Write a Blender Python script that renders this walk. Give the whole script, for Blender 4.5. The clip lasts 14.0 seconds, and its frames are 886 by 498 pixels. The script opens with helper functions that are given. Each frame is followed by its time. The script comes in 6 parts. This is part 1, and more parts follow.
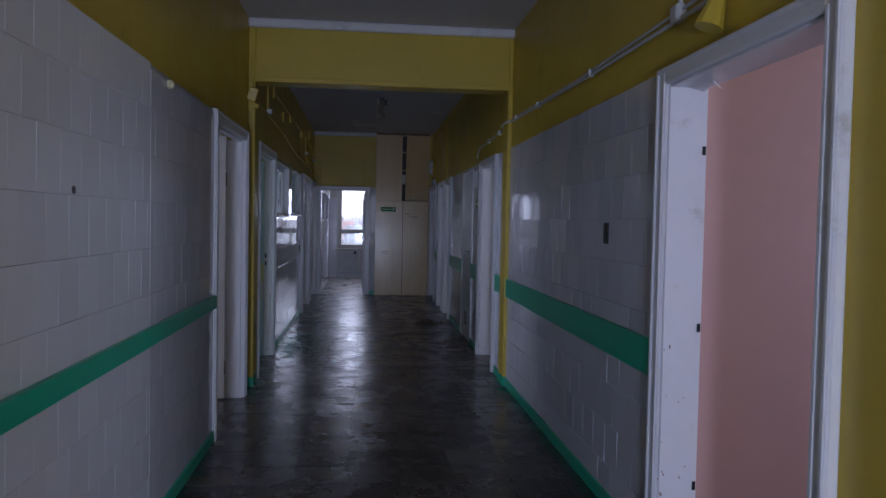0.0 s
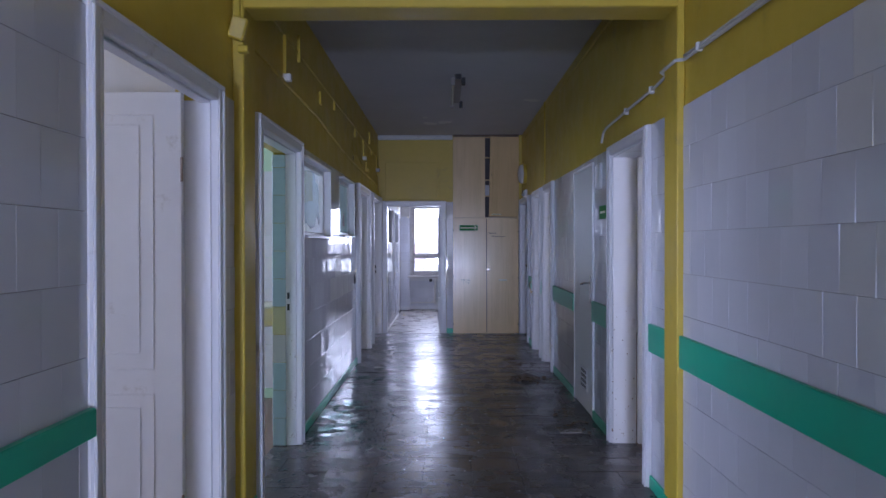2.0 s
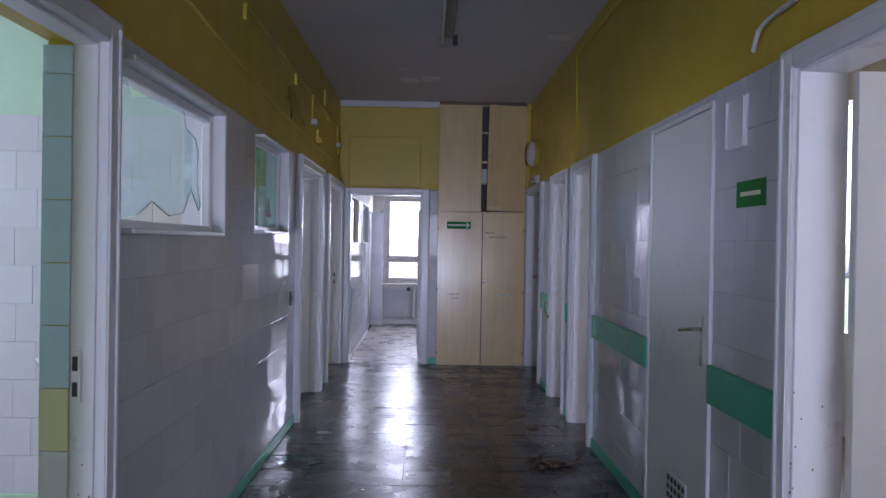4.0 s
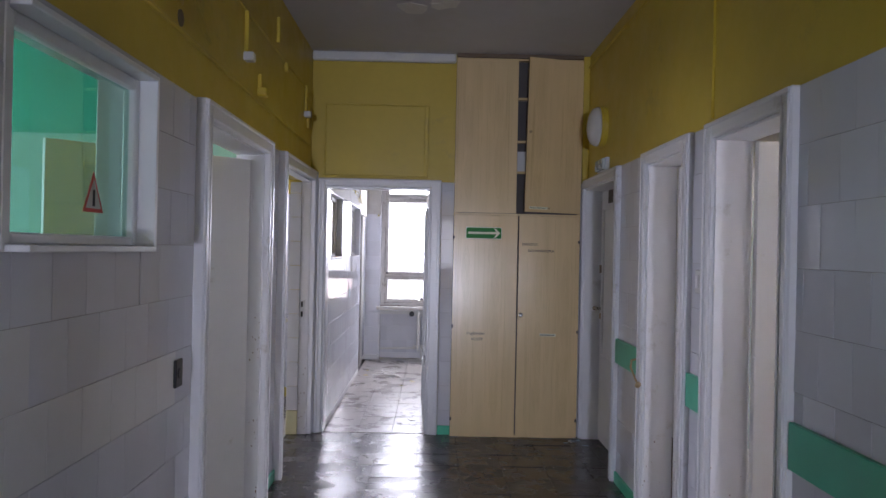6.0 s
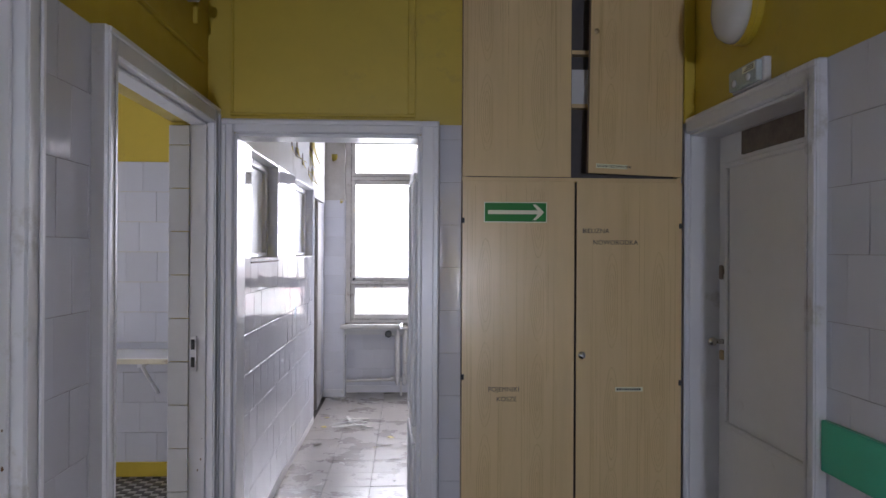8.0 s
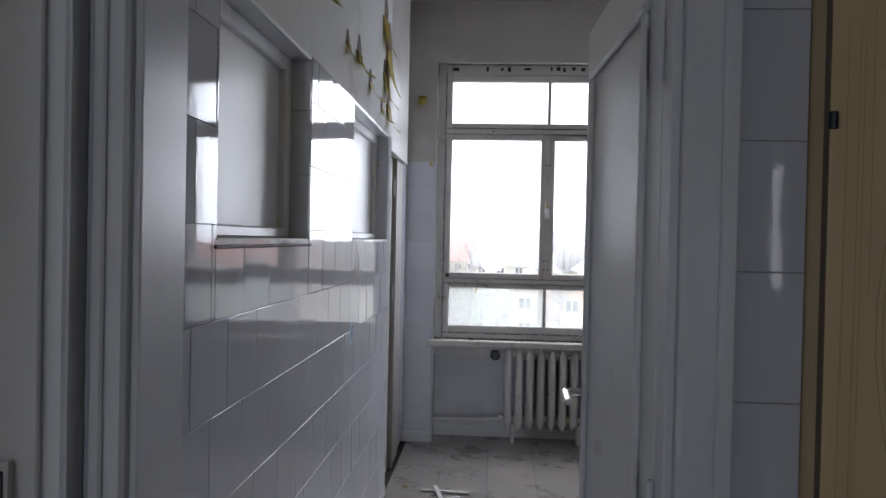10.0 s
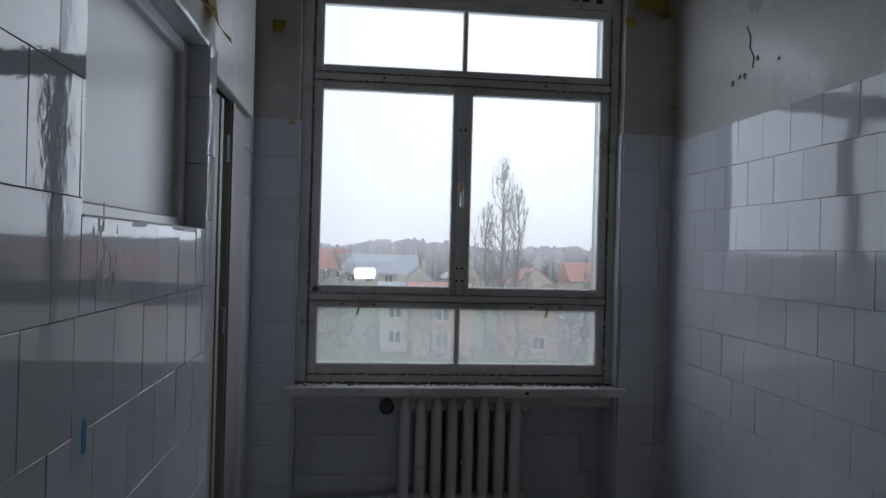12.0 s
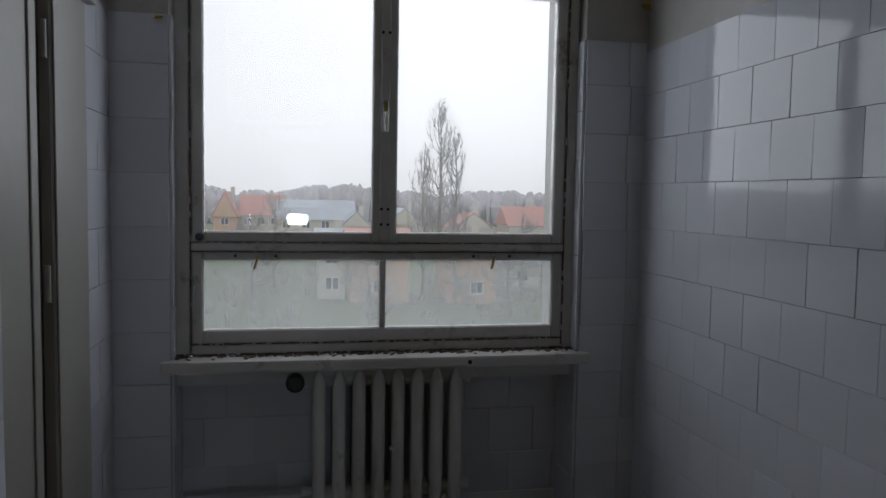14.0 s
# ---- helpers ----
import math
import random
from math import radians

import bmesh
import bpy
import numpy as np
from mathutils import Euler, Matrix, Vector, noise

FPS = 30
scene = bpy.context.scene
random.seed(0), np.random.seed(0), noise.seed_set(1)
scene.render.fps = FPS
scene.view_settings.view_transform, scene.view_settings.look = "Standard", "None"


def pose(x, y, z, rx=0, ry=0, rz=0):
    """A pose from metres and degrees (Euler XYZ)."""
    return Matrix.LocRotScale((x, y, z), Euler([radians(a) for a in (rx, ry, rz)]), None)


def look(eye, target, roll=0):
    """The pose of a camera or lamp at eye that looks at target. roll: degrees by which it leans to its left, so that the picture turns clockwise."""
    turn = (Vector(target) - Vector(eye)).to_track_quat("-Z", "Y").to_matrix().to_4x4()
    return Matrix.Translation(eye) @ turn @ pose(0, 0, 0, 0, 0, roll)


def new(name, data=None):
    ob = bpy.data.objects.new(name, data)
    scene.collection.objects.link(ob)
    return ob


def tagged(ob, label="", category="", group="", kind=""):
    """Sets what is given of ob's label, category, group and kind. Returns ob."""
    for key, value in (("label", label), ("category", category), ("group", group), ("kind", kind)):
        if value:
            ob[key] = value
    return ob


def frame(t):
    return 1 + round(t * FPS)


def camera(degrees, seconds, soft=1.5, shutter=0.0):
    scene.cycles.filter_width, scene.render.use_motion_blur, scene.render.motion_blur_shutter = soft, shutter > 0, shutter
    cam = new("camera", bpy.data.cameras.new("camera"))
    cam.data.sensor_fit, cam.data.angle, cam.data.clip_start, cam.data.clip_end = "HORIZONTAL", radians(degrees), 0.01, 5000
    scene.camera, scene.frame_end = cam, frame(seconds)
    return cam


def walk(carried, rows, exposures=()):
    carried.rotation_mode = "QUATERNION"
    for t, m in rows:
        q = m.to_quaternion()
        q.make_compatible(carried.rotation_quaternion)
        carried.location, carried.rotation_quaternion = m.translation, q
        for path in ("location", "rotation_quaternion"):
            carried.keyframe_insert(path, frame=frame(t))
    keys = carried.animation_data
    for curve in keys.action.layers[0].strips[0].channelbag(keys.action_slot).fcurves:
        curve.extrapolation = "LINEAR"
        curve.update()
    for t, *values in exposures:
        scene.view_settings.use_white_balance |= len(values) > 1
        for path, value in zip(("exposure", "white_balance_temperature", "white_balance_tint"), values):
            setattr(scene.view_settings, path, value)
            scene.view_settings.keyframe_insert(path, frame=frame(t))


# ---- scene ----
cam = camera(61.4, 14.0)
PATH = [
    (0, (0.91, -4.222, 1.446), (1.116, -2.234, 1.372), 1.1),
    (0.5, (0.962, -3.594, 1.431), (1.017, -1.595, 1.407), 1.0),
    (1, (0.949, -2.859, 1.434), (0.924, -0.859, 1.446), 0.3),
    (1.5, (0.966, -2.208, 1.432), (0.932, -0.208, 1.427), -0.3),
    (2, (0.974, -1.487, 1.416), (0.966, 0.513, 1.401), -0.1),
    (2.5, (0.967, -0.805, 1.426), (0.99, 1.195, 1.403), -0.5),
    (3, (0.967, -0.058, 1.413), (1.016, 1.941, 1.382), 0.4),
    (5.5, (0.929, 3.463, 1.509), (0.961, 5.462, 1.52), 1.4),
    (6, (0.919, 4.157, 1.51), (0.946, 6.156, 1.514), 1.2),
    (6.5, (0.876, 4.812, 1.483), (0.905, 6.812, 1.481), 0.9),
    (7, (0.876, 5.518, 1.486), (0.931, 7.517, 1.494), 0.8),
    (7.5, (0.834, 6.142, 1.467), (0.932, 8.139, 1.495), 0.5),
    (8, (0.828, 6.786, 1.479), (0.926, 8.784, 1.484), 0.3),
    (8.5, (0.817, 7.387, 1.454), (0.871, 9.386, 1.435), 0.9),
    (9, (0.774, 8.033, 1.443), (0.686, 10.031, 1.412), 1.0),
    (11.3, (0.462, 10.242, 1.42), (0.321, 12.238, 1.423), 1.3),
    (11.5, (0.475, 10.414, 1.379), (0.401, 12.413, 1.387), 1.4),
    (12, (0.509, 10.805, 1.388), (0.727, 12.793, 1.391), 1.5),
    (12.5, (0.527, 11.129, 1.372), (1.07, 13.054, 1.347), 1.5),
    (13, (0.586, 11.319, 1.359), (1.204, 13.22, 1.288), 1.4),
    (13.5, (0.608, 11.381, 1.371), (1.092, 13.318, 1.261), 0.8),
    (14, (0.655, 11.521, 1.353), (1.039, 13.479, 1.213), 1.0),
]
EXPOSURES = [(0, 0.15, 5400, 24), (0.5, 0.75, 5350, 25), (1.0, 1.3, 5250, 26), (1.5, 1.6, 5250, 27), (3, 1.6, 5400, 27), (5.5, 2.1, 6050, 23), (7.5, 2.0, 6250, 21), (9, 1.72, 6150, 16),
             (10.2, 0.6, 6200, 12), (11.3, -0.4, 5750, 10), (12, -0.8, 5900, 10), (14, -0.88, 6250, 10)]
walk(cam, [(t, look(eye, target, roll)) for t, eye, target, roll in PATH], EXPOSURES)

# ---------------------------------------------------------------- light
world = bpy.data.worlds.new("overcast_sky")
scene.world = world
world.use_nodes = True
wn, wl = world.node_tree.nodes, world.node_tree.links
wn.clear()
sky = wn.new("ShaderNodeTexSky")
sky.sky_type = "NISHITA"
sky.sun_disc = False
sky.sun_elevation, sky.sun_rotation = radians(38), radians(20)
sky.dust_density, sky.air_density, sky.ozone_density = 6.0, 1.0, 1.5
hsv = wn.new("ShaderNodeHueSaturation")
hsv.inputs["Saturation"].default_value = 0.12
mixw = wn.new("ShaderNodeMix")
mixw.data_type = "RGBA"
mixw.inputs["Factor"].default_value = 0.75
mixw.inputs["B"].default_value = (19.1, 19.2, 19.5, 1)
bg = wn.new("ShaderNodeBackground")
bg.inputs["Strength"].default_value = 0.1
wo = wn.new("ShaderNodeOutputWorld")
wl.new(sky.outputs["Color"], hsv.inputs["Color"])
wl.new(hsv.outputs["Color"], mixw.inputs["A"])
wl.new(mixw.outputs["Result"], bg.inputs["Color"])
wl.new(bg.outputs["Background"], wo.inputs["Surface"])

sun = new("sun", bpy.data.lights.new("sun", "SUN"))
sun.data.energy, sun.data.angle, sun.data.color = 0.6, radians(40), (1.0, 0.97, 0.93)
sun.matrix_world = look((0, 60, 60), (0, 40, 0))


def window_light(name, eye, target, w, h, power, colour=(0.88, 0.93, 1.0)):
    """Daylight that enters by a window opening of w by h metres."""
    lamp = new(name, bpy.data.lights.new(name, "AREA"))
    lamp.data.shape, lamp.data.size, lamp.data.size_y = "RECTANGLE", w, h
    lamp.data.energy, lamp.data.color = power, colour
    lamp.matrix_world = look(eye, target)
    return lamp


window_light("daylight_end_window", (1.0, 14.66, 2.02), (1.0, 10, 1.0), 1.46, 1.24, 16.5)
window_light("daylight_back", (0.66, -8.35, 0.50), (0.9, 0, 1.5), 0.66, 0.34, 105, (0.78, 0.87, 1.0))
window_light("daylight_wash_room", (-3.45, 4.0, 1.7), (0, 4.0, 1.2), 1.6, 1.6, 14, (0.80, 0.88, 1.0))
window_light("daylight_green_room", (-3.45, 7.4, 1.7), (0, 7.4, 1.2), 1.6, 1.6, 12, (0.84, 0.90, 1.0))
window_light("daylight_shelf_room", (-2.4, 11.9, 1.5), (-1.5, 9.2, 1.0), 1.1, 1.9, 11, (0.84, 0.90, 1.0))
window_light("daylight_west_room", (-3.45, 0.2, 1.7), (-0.6, 1.6, 1.2), 1.4, 1.4, 8.5, (0.84, 0.90, 1.0))
window_light("daylight_pink_room", (4.97, -2.55, 1.75), (0, -1.2, 1.0), 1.5, 1.5, 11.5, (0.84, 0.90, 1.0))

# ---------------------------------------------------------------- materials


def material(name, colour, rough=0.5, metal=0.0, vary=0.0, scale=6.0, bump=0.0, bump_scale=60.0, stain=None, stain_amount=0.0,
             stain_scale=2.0, island=0.0, coat=0.0, rough_vary=0.0, spec=0.5, stretch=None):
    """Painted or mineral surface: base colour with broad and fine variation, stains, per-piece shifts and relief."""
    m = bpy.data.materials.new(name)
    m.use_nodes = True
    n, k = m.node_tree.nodes, m.node_tree.links
    bsdf = n["Principled BSDF"]
    bsdf.inputs["Roughness"].default_value, bsdf.inputs["Metallic"].default_value = rough, metal
    bsdf.inputs["Specular IOR Level"].default_value = spec
    bsdf.inputs["Coat Weight"].default_value = coat
    bsdf.inputs["Coat Roughness"].default_value = 0.08
    geo = n.new("ShaderNodeNewGeometry")
    info = n.new("ShaderNodeObjectInfo")
    place = n.new("ShaderNodeVectorMath")
    place.operation = "MULTIPLY"
    place.inputs[1].default_value = stretch or (1, 1, 1)
    k.new(geo.outputs["Position"], place.inputs[0])

    def tex(sc, detail=5.0, rough_=0.6):
        t = n.new("ShaderNodeTexNoise")
        t.inputs["Scale"].default_value, t.inputs["Detail"].default_value, t.inputs["Roughness"].default_value = sc, detail, rough_
        k.new(place.outputs[0], t.inputs["Vector"])
        return t

    def ramp(src, a, b):
        r = n.new("ShaderNodeMapRange")
        r.inputs["From Min"].default_value, r.inputs["From Max"].default_value = a, b
        k.new(src, r.inputs["Value"])
        return r.outputs["Result"]

    def mix(f, a, b):
        x = n.new("ShaderNodeMix")
        x.data_type = "RGBA"
        for s, v in (("Factor", f), ("A", a), ("B", b)):
            if isinstance(v, (tuple, float, int)):
                x.inputs[s].default_value = v
            else:
                k.new(v, x.inputs[s])
        return x.outputs["Result"]

    c = (*colour, 1)
    out = c
    if vary:
        lo, hi = tuple(v * (1 - vary) for v in colour) + (1,), tuple(min(1, v * (1 + vary)) for v in colour) + (1,)
        out = mix(ramp(tex(scale).outputs["Fac"], 0.3, 0.7), lo, hi)
        out = mix(0.3, out, mix(ramp(tex(scale * 9).outputs["Fac"], 0.3, 0.7), lo, hi))
    if island:
        h = n.new("ShaderNodeHueSaturation")
        k.new(ramp(info.outputs["Random"], 0, 1), h.inputs["Value"])
        h.inputs["Value"].links[0].from_node.inputs["To Min"].default_value = 1 - island
        h.inputs["Value"].links[0].from_node.inputs["To Max"].default_value = 1 + island
        if isinstance(out, tuple):
            h.inputs["Color"].default_value = out
        else:
            k.new(out, h.inputs["Color"])
        out = h.outputs["Color"]
    if stain:
        f = ramp(tex(stain_scale, 8, 0.7).outputs["Fac"], 0.64 - 0.22 * stain_amount, 0.74)
        out = mix(f, out, (*stain, 1))
    if isinstance(out, tuple):
        bsdf.inputs["Base Color"].default_value = out
    else:
        k.new(out, bsdf.inputs["Base Color"])
    if rough_vary:
        rr = n.new("ShaderNodeMapRange")
        rr.inputs["From Min"].default_value, rr.inputs["From Max"].default_value = 0.3, 0.7
        rr.inputs["To Min"].default_value, rr.inputs["To Max"].default_value = max(0.02, rough - rough_vary), rough + rough_vary
        k.new(tex(3.5, 8, 0.7).outputs["Fac"], rr.inputs["Value"])
        k.new(rr.outputs["Result"], bsdf.inputs["Roughness"])
    if bump:
        b = n.new("ShaderNodeBump")
        b.inputs["Strength"].default_value, b.inputs["Distance"].default_value = bump, 0.01
        k.new(tex(bump_scale, 4).outputs["Fac"], b.inputs["Height"])
        k.new(b.outputs["Normal"], bsdf.inputs["Normal"])
    return m


def glass_material(name, colour=(1, 1, 1), rough=0.0, clear=1.0):
    m = bpy.data.materials.new(name)
    m.use_nodes = True
    n, k = m.node_tree.nodes, m.node_tree.links
    n.clear()
    out, mixs = n.new("ShaderNodeOutputMaterial"), n.new("ShaderNodeMixShader")
    tr, gl = n.new("ShaderNodeBsdfTransparent"), n.new("ShaderNodeBsdfGlossy")
    tr.inputs["Color"].default_value = (*colour, 1)
    gl.inputs["Roughness"].default_value = rough
    lw = n.new("ShaderNodeLayerWeight")
    lw.inputs["Blend"].default_value = 0.5
    pw, ad = n.new("ShaderNodeMath"), n.new("ShaderNodeMath")
    pw.operation, ad.operation = "POWER", "MULTIPLY_ADD"
    pw.inputs[1].default_value, ad.inputs[1].default_value, ad.inputs[2].default_value = 5.0, 0.92, 0.04
    k.new(lw.outputs["Facing"], pw.inputs[0])
    k.new(pw.outputs[0], ad.inputs[0])
    k.new(ad.outputs[0], mixs.inputs["Fac"])
    k.new(tr.outputs["BSDF"], mixs.inputs[1])
    k.new(gl.outputs["BSDF"], mixs.inputs[2])
    if clear < 0.99:
        df = n.new("ShaderNodeBsdfTranslucent")
        df.inputs["Color"].default_value = (*colour, 1)
        m2 = n.new("ShaderNodeMixShader")
        m2.inputs["Fac"].default_value = clear
        k.new(df.outputs["BSDF"], m2.inputs[1])
        k.new(mixs.outputs["Shader"], m2.inputs[2])
        k.new(m2.outputs["Shader"], out.inputs["Surface"])
    else:
        k.new(mixs.outputs["Shader"], out.inputs["Surface"])
    return m


YELLOW = material("yellow_oil_paint", (0.53, 0.392, 0.036), 0.42, vary=0.08, scale=1.6, bump=0.10, bump_scale=14, stain=(0.36, 0.27, 0.05), stain_amount=0.2, rough_vary=0.1)
TILE = material("white_wall_tile", (0.58, 0.59, 0.65), 0.022, vary=0.04, scale=1.2, island=0.05, bump=0.018, bump_scale=22, spec=0.5)
# TILE copy: reflections weakened against glare, base lightened to add bounce light.
TILE_ROOM = material("low_reflection_tile", (0.65, 0.66, 0.715), 0.03, vary=0.05, scale=1.2, island=0.06, bump=0.045, bump_scale=18, spec=0.36)
TILE_MATTE = material("dull_white_wall_tile", (0.66, 0.67, 0.72), 0.24, vary=0.04, scale=1.2, island=0.04, bump=0.05, bump_scale=7)
TILE_PALE = material("replaced_cream_tile", (0.63, 0.63, 0.645), 0.22, vary=0.03, island=0.04, bump=0.03, bump_scale=9)
TILE_BLUE = material("pale_blue_tile", (0.50, 0.64, 0.73), 0.15, vary=0.04, island=0.05, bump=0.03, bump_scale=9)
TILE_YEL = material("pale_yellow_tile", (0.66, 0.63, 0.38), 0.15, vary=0.04, bump=0.03, bump_scale=9)
GROUT = material("grey_grout", (0.34, 0.33, 0.34), 0.9, vary=0.2, scale=9)
GREEN = material("green_enamel_paint", (0.025, 0.41, 0.25), 0.32, vary=0.06, scale=2, bump=0.05, bump_scale=18)
WHITE = material("white_gloss_paint", (0.72, 0.72, 0.75), 0.28, vary=0.04, scale=2.5, bump=0.06, bump_scale=11, stain=(0.45, 0.42, 0.38), stain_amount=0.12, stain_scale=3)
LEAF = material("white_door_paint", (0.75, 0.75, 0.76), 0.35, vary=0.04, scale=1.5, bump=0.05, bump_scale=9, stain=(0.5, 0.47, 0.43), stain_amount=0.1, stain_scale=4)
WOODCHIP = material("bare_wood_chip", (0.20, 0.11, 0.06), 0.8, vary=0.3, scale=20)
PLASTER = material("white_plaster", (0.66, 0.66, 0.66), 0.85, vary=0.06, scale=1.2, bump=0.12, bump_scale=25, stain=(0.42, 0.40, 0.38), stain_amount=0.35, stain_scale=1.6)
CEIL = material("ceiling_whitewash", (0.54, 0.53, 0.55), 0.9, vary=0.06, scale=1.0, bump=0.15, bump_scale=20, stain=(0.50, 0.48, 0.46), stain_amount=0.3, stain_scale=0.9)
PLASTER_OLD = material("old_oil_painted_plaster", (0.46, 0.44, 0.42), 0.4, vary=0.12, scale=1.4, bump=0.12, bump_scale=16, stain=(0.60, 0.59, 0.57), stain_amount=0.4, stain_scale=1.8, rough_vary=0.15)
# Cream door paint, darkened in base colour in place of dimmer light.
PAINT_DIM = material("dimmed_cream_door_paint", (0.32, 0.305, 0.28), 0.45, vary=0.06, scale=2, bump=0.06, bump_scale=12)
PINK = material("pink_wall_paint", (0.62, 0.40, 0.38), 0.6, vary=0.05, scale=1.5, bump=0.08, bump_scale=25)
MINT = material("mint_wall_paint", (0.42, 0.60, 0.46), 0.6, vary=0.05, bump=0.06)
TEAL_PALE = material("pale_teal_wall_paint", (0.24, 0.45, 0.37), 0.5, vary=0.06, scale=2, bump=0.08, bump_scale=20)
TEAL = material("teal_wall_paint", (0.04, 0.36, 0.25), 0.45, vary=0.06, scale=2, bump=0.08, bump_scale=20)
FLOOR = material("worn_vinyl_tile", (0.058, 0.050, 0.050), 0.265, vary=0.27, scale=4, bump=0.26, bump_scale=9, stain=(0.11, 0.098, 0.095), stain_amount=0.28, stain_scale=2.2, island=0.22, rough_vary=0.12)
FLOOR2 = material("dusty_vinyl_tile", (0.31, 0.285, 0.265), 0.30, vary=0.18, scale=3, bump=0.14, bump_scale=10, stain=(0.40, 0.375, 0.35), stain_amount=0.15, stain_scale=2.5, island=0.10, rough_vary=0.12)
FLOOR_PALE = material("odd_green_vinyl_tile", (0.13, 0.135, 0.12), 0.4, vary=0.15, scale=6, bump=0.1, bump_scale=20)
FLOOR_BED = material("dark_floor_adhesive", (0.035, 0.03, 0.03), 0.9, vary=0.3, scale=10)
BROWN = material("brown_floor_tile", (0.17, 0.12, 0.10), 0.4, vary=0.15, scale=4)
LAMINATE = material("cream_wood_laminate", (0.70, 0.53, 0.29), 0.2, vary=0.06, scale=2.5, stretch=(6, 6, 0.5), bump=0.03, bump_scale=40)
GRAINLINE = material("laminate_grain", (0.47, 0.325, 0.145), 0.34, vary=0.1, scale=8)
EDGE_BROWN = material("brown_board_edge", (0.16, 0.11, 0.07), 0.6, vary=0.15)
# Near-black base stands for the shade behind cupboard doors and door gap.
GAP_SHADE = material("painted_gap_shade", (0.10, 0.09, 0.09), 0.8, vary=0.1)
BLACK = material("black_plastic", (0.012, 0.012, 0.013), 0.4, vary=0.1)
INK = material("black_letter_ink", (0.02, 0.018, 0.03), 0.6)
SIGN_G = material("sign_green", (0.0, 0.20, 0.02), 0.55, vary=0.03)
SIGN_W = material("sign_ivory", (0.76, 0.77, 0.56), 0.4, vary=0.02)
CHROME = material("dull_chrome", (0.62, 0.60, 0.58), 0.25, 1.0, vary=0.08, bump=0.03)
BRASS = material("worn_brass", (0.42, 0.32, 0.19), 0.35, 1.0, vary=0.15)
STEEL = material("rusty_steel", (0.30, 0.24, 0.20), 0.55, 0.8, vary=0.25, scale=30)
CABLE = material("grey_white_cable", (0.52, 0.52, 0.52), 0.5, vary=0.08)
PORCELAIN = material("white_porcelain", (0.74, 0.75, 0.76), 0.08, vary=0.02)
OPAL = material("opal_lamp_glass", (0.64, 0.64, 0.63), 0.18, vary=0.03)
RADIATOR = material("old_white_radiator_paint", (0.68, 0.67, 0.65), 0.45, vary=0.06, scale=8, bump=0.1, bump_scale=30, stain=(0.36, 0.31, 0.27), stain_amount=0.2, stain_scale=9)
WINPAINT = material("weathered_window_paint", (0.60, 0.58, 0.56), 0.5, vary=0.10, scale=5, bump=0.2, bump_scale=25, stain=(0.22, 0.17, 0.14), stain_amount=0.25, stain_scale=8)
DIRT = material("window_dirt", (0.15, 0.115, 0.09), 0.95, vary=0.4, scale=25, bump=0.5, bump_scale=80)
PEEL_Y = material("peeling_yellow_paint", (0.62, 0.50, 0.10), 0.6, vary=0.1)
PEEL_W = material("peeling_white_paint", (0.66, 0.65, 0.62), 0.7, vary=0.08)
HOLE = material("broken_plaster_hole", (0.16, 0.13, 0.11), 0.95, vary=0.3, scale=20)
RED = material("red_sign_edge", (0.55, 0.06, 0.05), 0.5, vary=0.05)
GLASS = glass_material("clear_window_glass", clear=0.935)
GLASS_FOG = glass_material("fogged_wired_glass", (0.93, 0.95, 0.96), clear=0.80)
GLASS_G = glass_material("greenish_glass", (0.60, 0.80, 0.73))
CRACKED = glass_material("dusty_cracked_glass", (0.80, 0.86, 0.87), 0.02, 0.86)
EDGE_GLASS = material("dark_glass_edge", (0.02, 0.035, 0.035), 0.15)
PANE_F = material("frosted_door_glass", (0.50, 0.57, 0.58), 0.22, vary=0.05, scale=30, bump=0.25, bump_scale=120)
SHARD = glass_material("shard_glass", (0.70, 0.88, 0.85), clear=0.8)
CHECK_D = material("dark_mosaic", (0.06, 0.055, 0.05), 0.4, vary=0.1)
CHECK_L = material("light_mosaic", (0.45, 0.43, 0.40), 0.4, vary=0.1)

# ---------------------------------------------------------------- builders
ORIGIN = {}


def thing(name, base, label="", category="", group="", kind=""):
    ob = new(name)
    ob.empty_display_size = 0.05
    ob.location = base
    ORIGIN[ob] = Vector(base)
    return tagged(ob, label, category, group, kind)


def mesh_of(name, bm, mat):
    me = bpy.data.meshes.new(name)
    bm.normal_update()
    bm.to_mesh(me)
    bm.free()
    me.materials.append(mat)
    return me


def part(name, bm, mat, parent, label="", smooth=False):
    """One mesh under a thing or a part; the bmesh is in world metres."""
    o = ORIGIN[parent]
    bmesh.ops.translate(bm, verts=bm.verts, vec=-o)
    me = mesh_of(name, bm, mat)
    if smooth:
        me.polygons.foreach_set("use_smooth", [True] * len(me.polygons))
    ob = new(name, me)
    ob.parent = parent
    ORIGIN[ob] = o
    return tagged(ob, label)


def solo(name, bm, mat, label="", category="", kind="", smooth=False, group=""):
    """A thing that is one mesh, its origin at its base."""
    lo = [min(v.co[i] for v in bm.verts) for i in range(3)]
    hi = [max(v.co[i] for v in bm.verts) for i in range(3)]
    o = Vector(((lo[0] + hi[0]) / 2, (lo[1] + hi[1]) / 2, lo[2]))
    bmesh.ops.translate(bm, verts=bm.verts, vec=-o)
    me = mesh_of(name, bm, mat)
    if smooth:
        me.polygons.foreach_set("use_smooth", [True] * len(me.polygons))
    ob = new(name, me)
    ob.location = o
    ORIGIN[ob] = o
    return tagged(ob, label, category, group, kind)


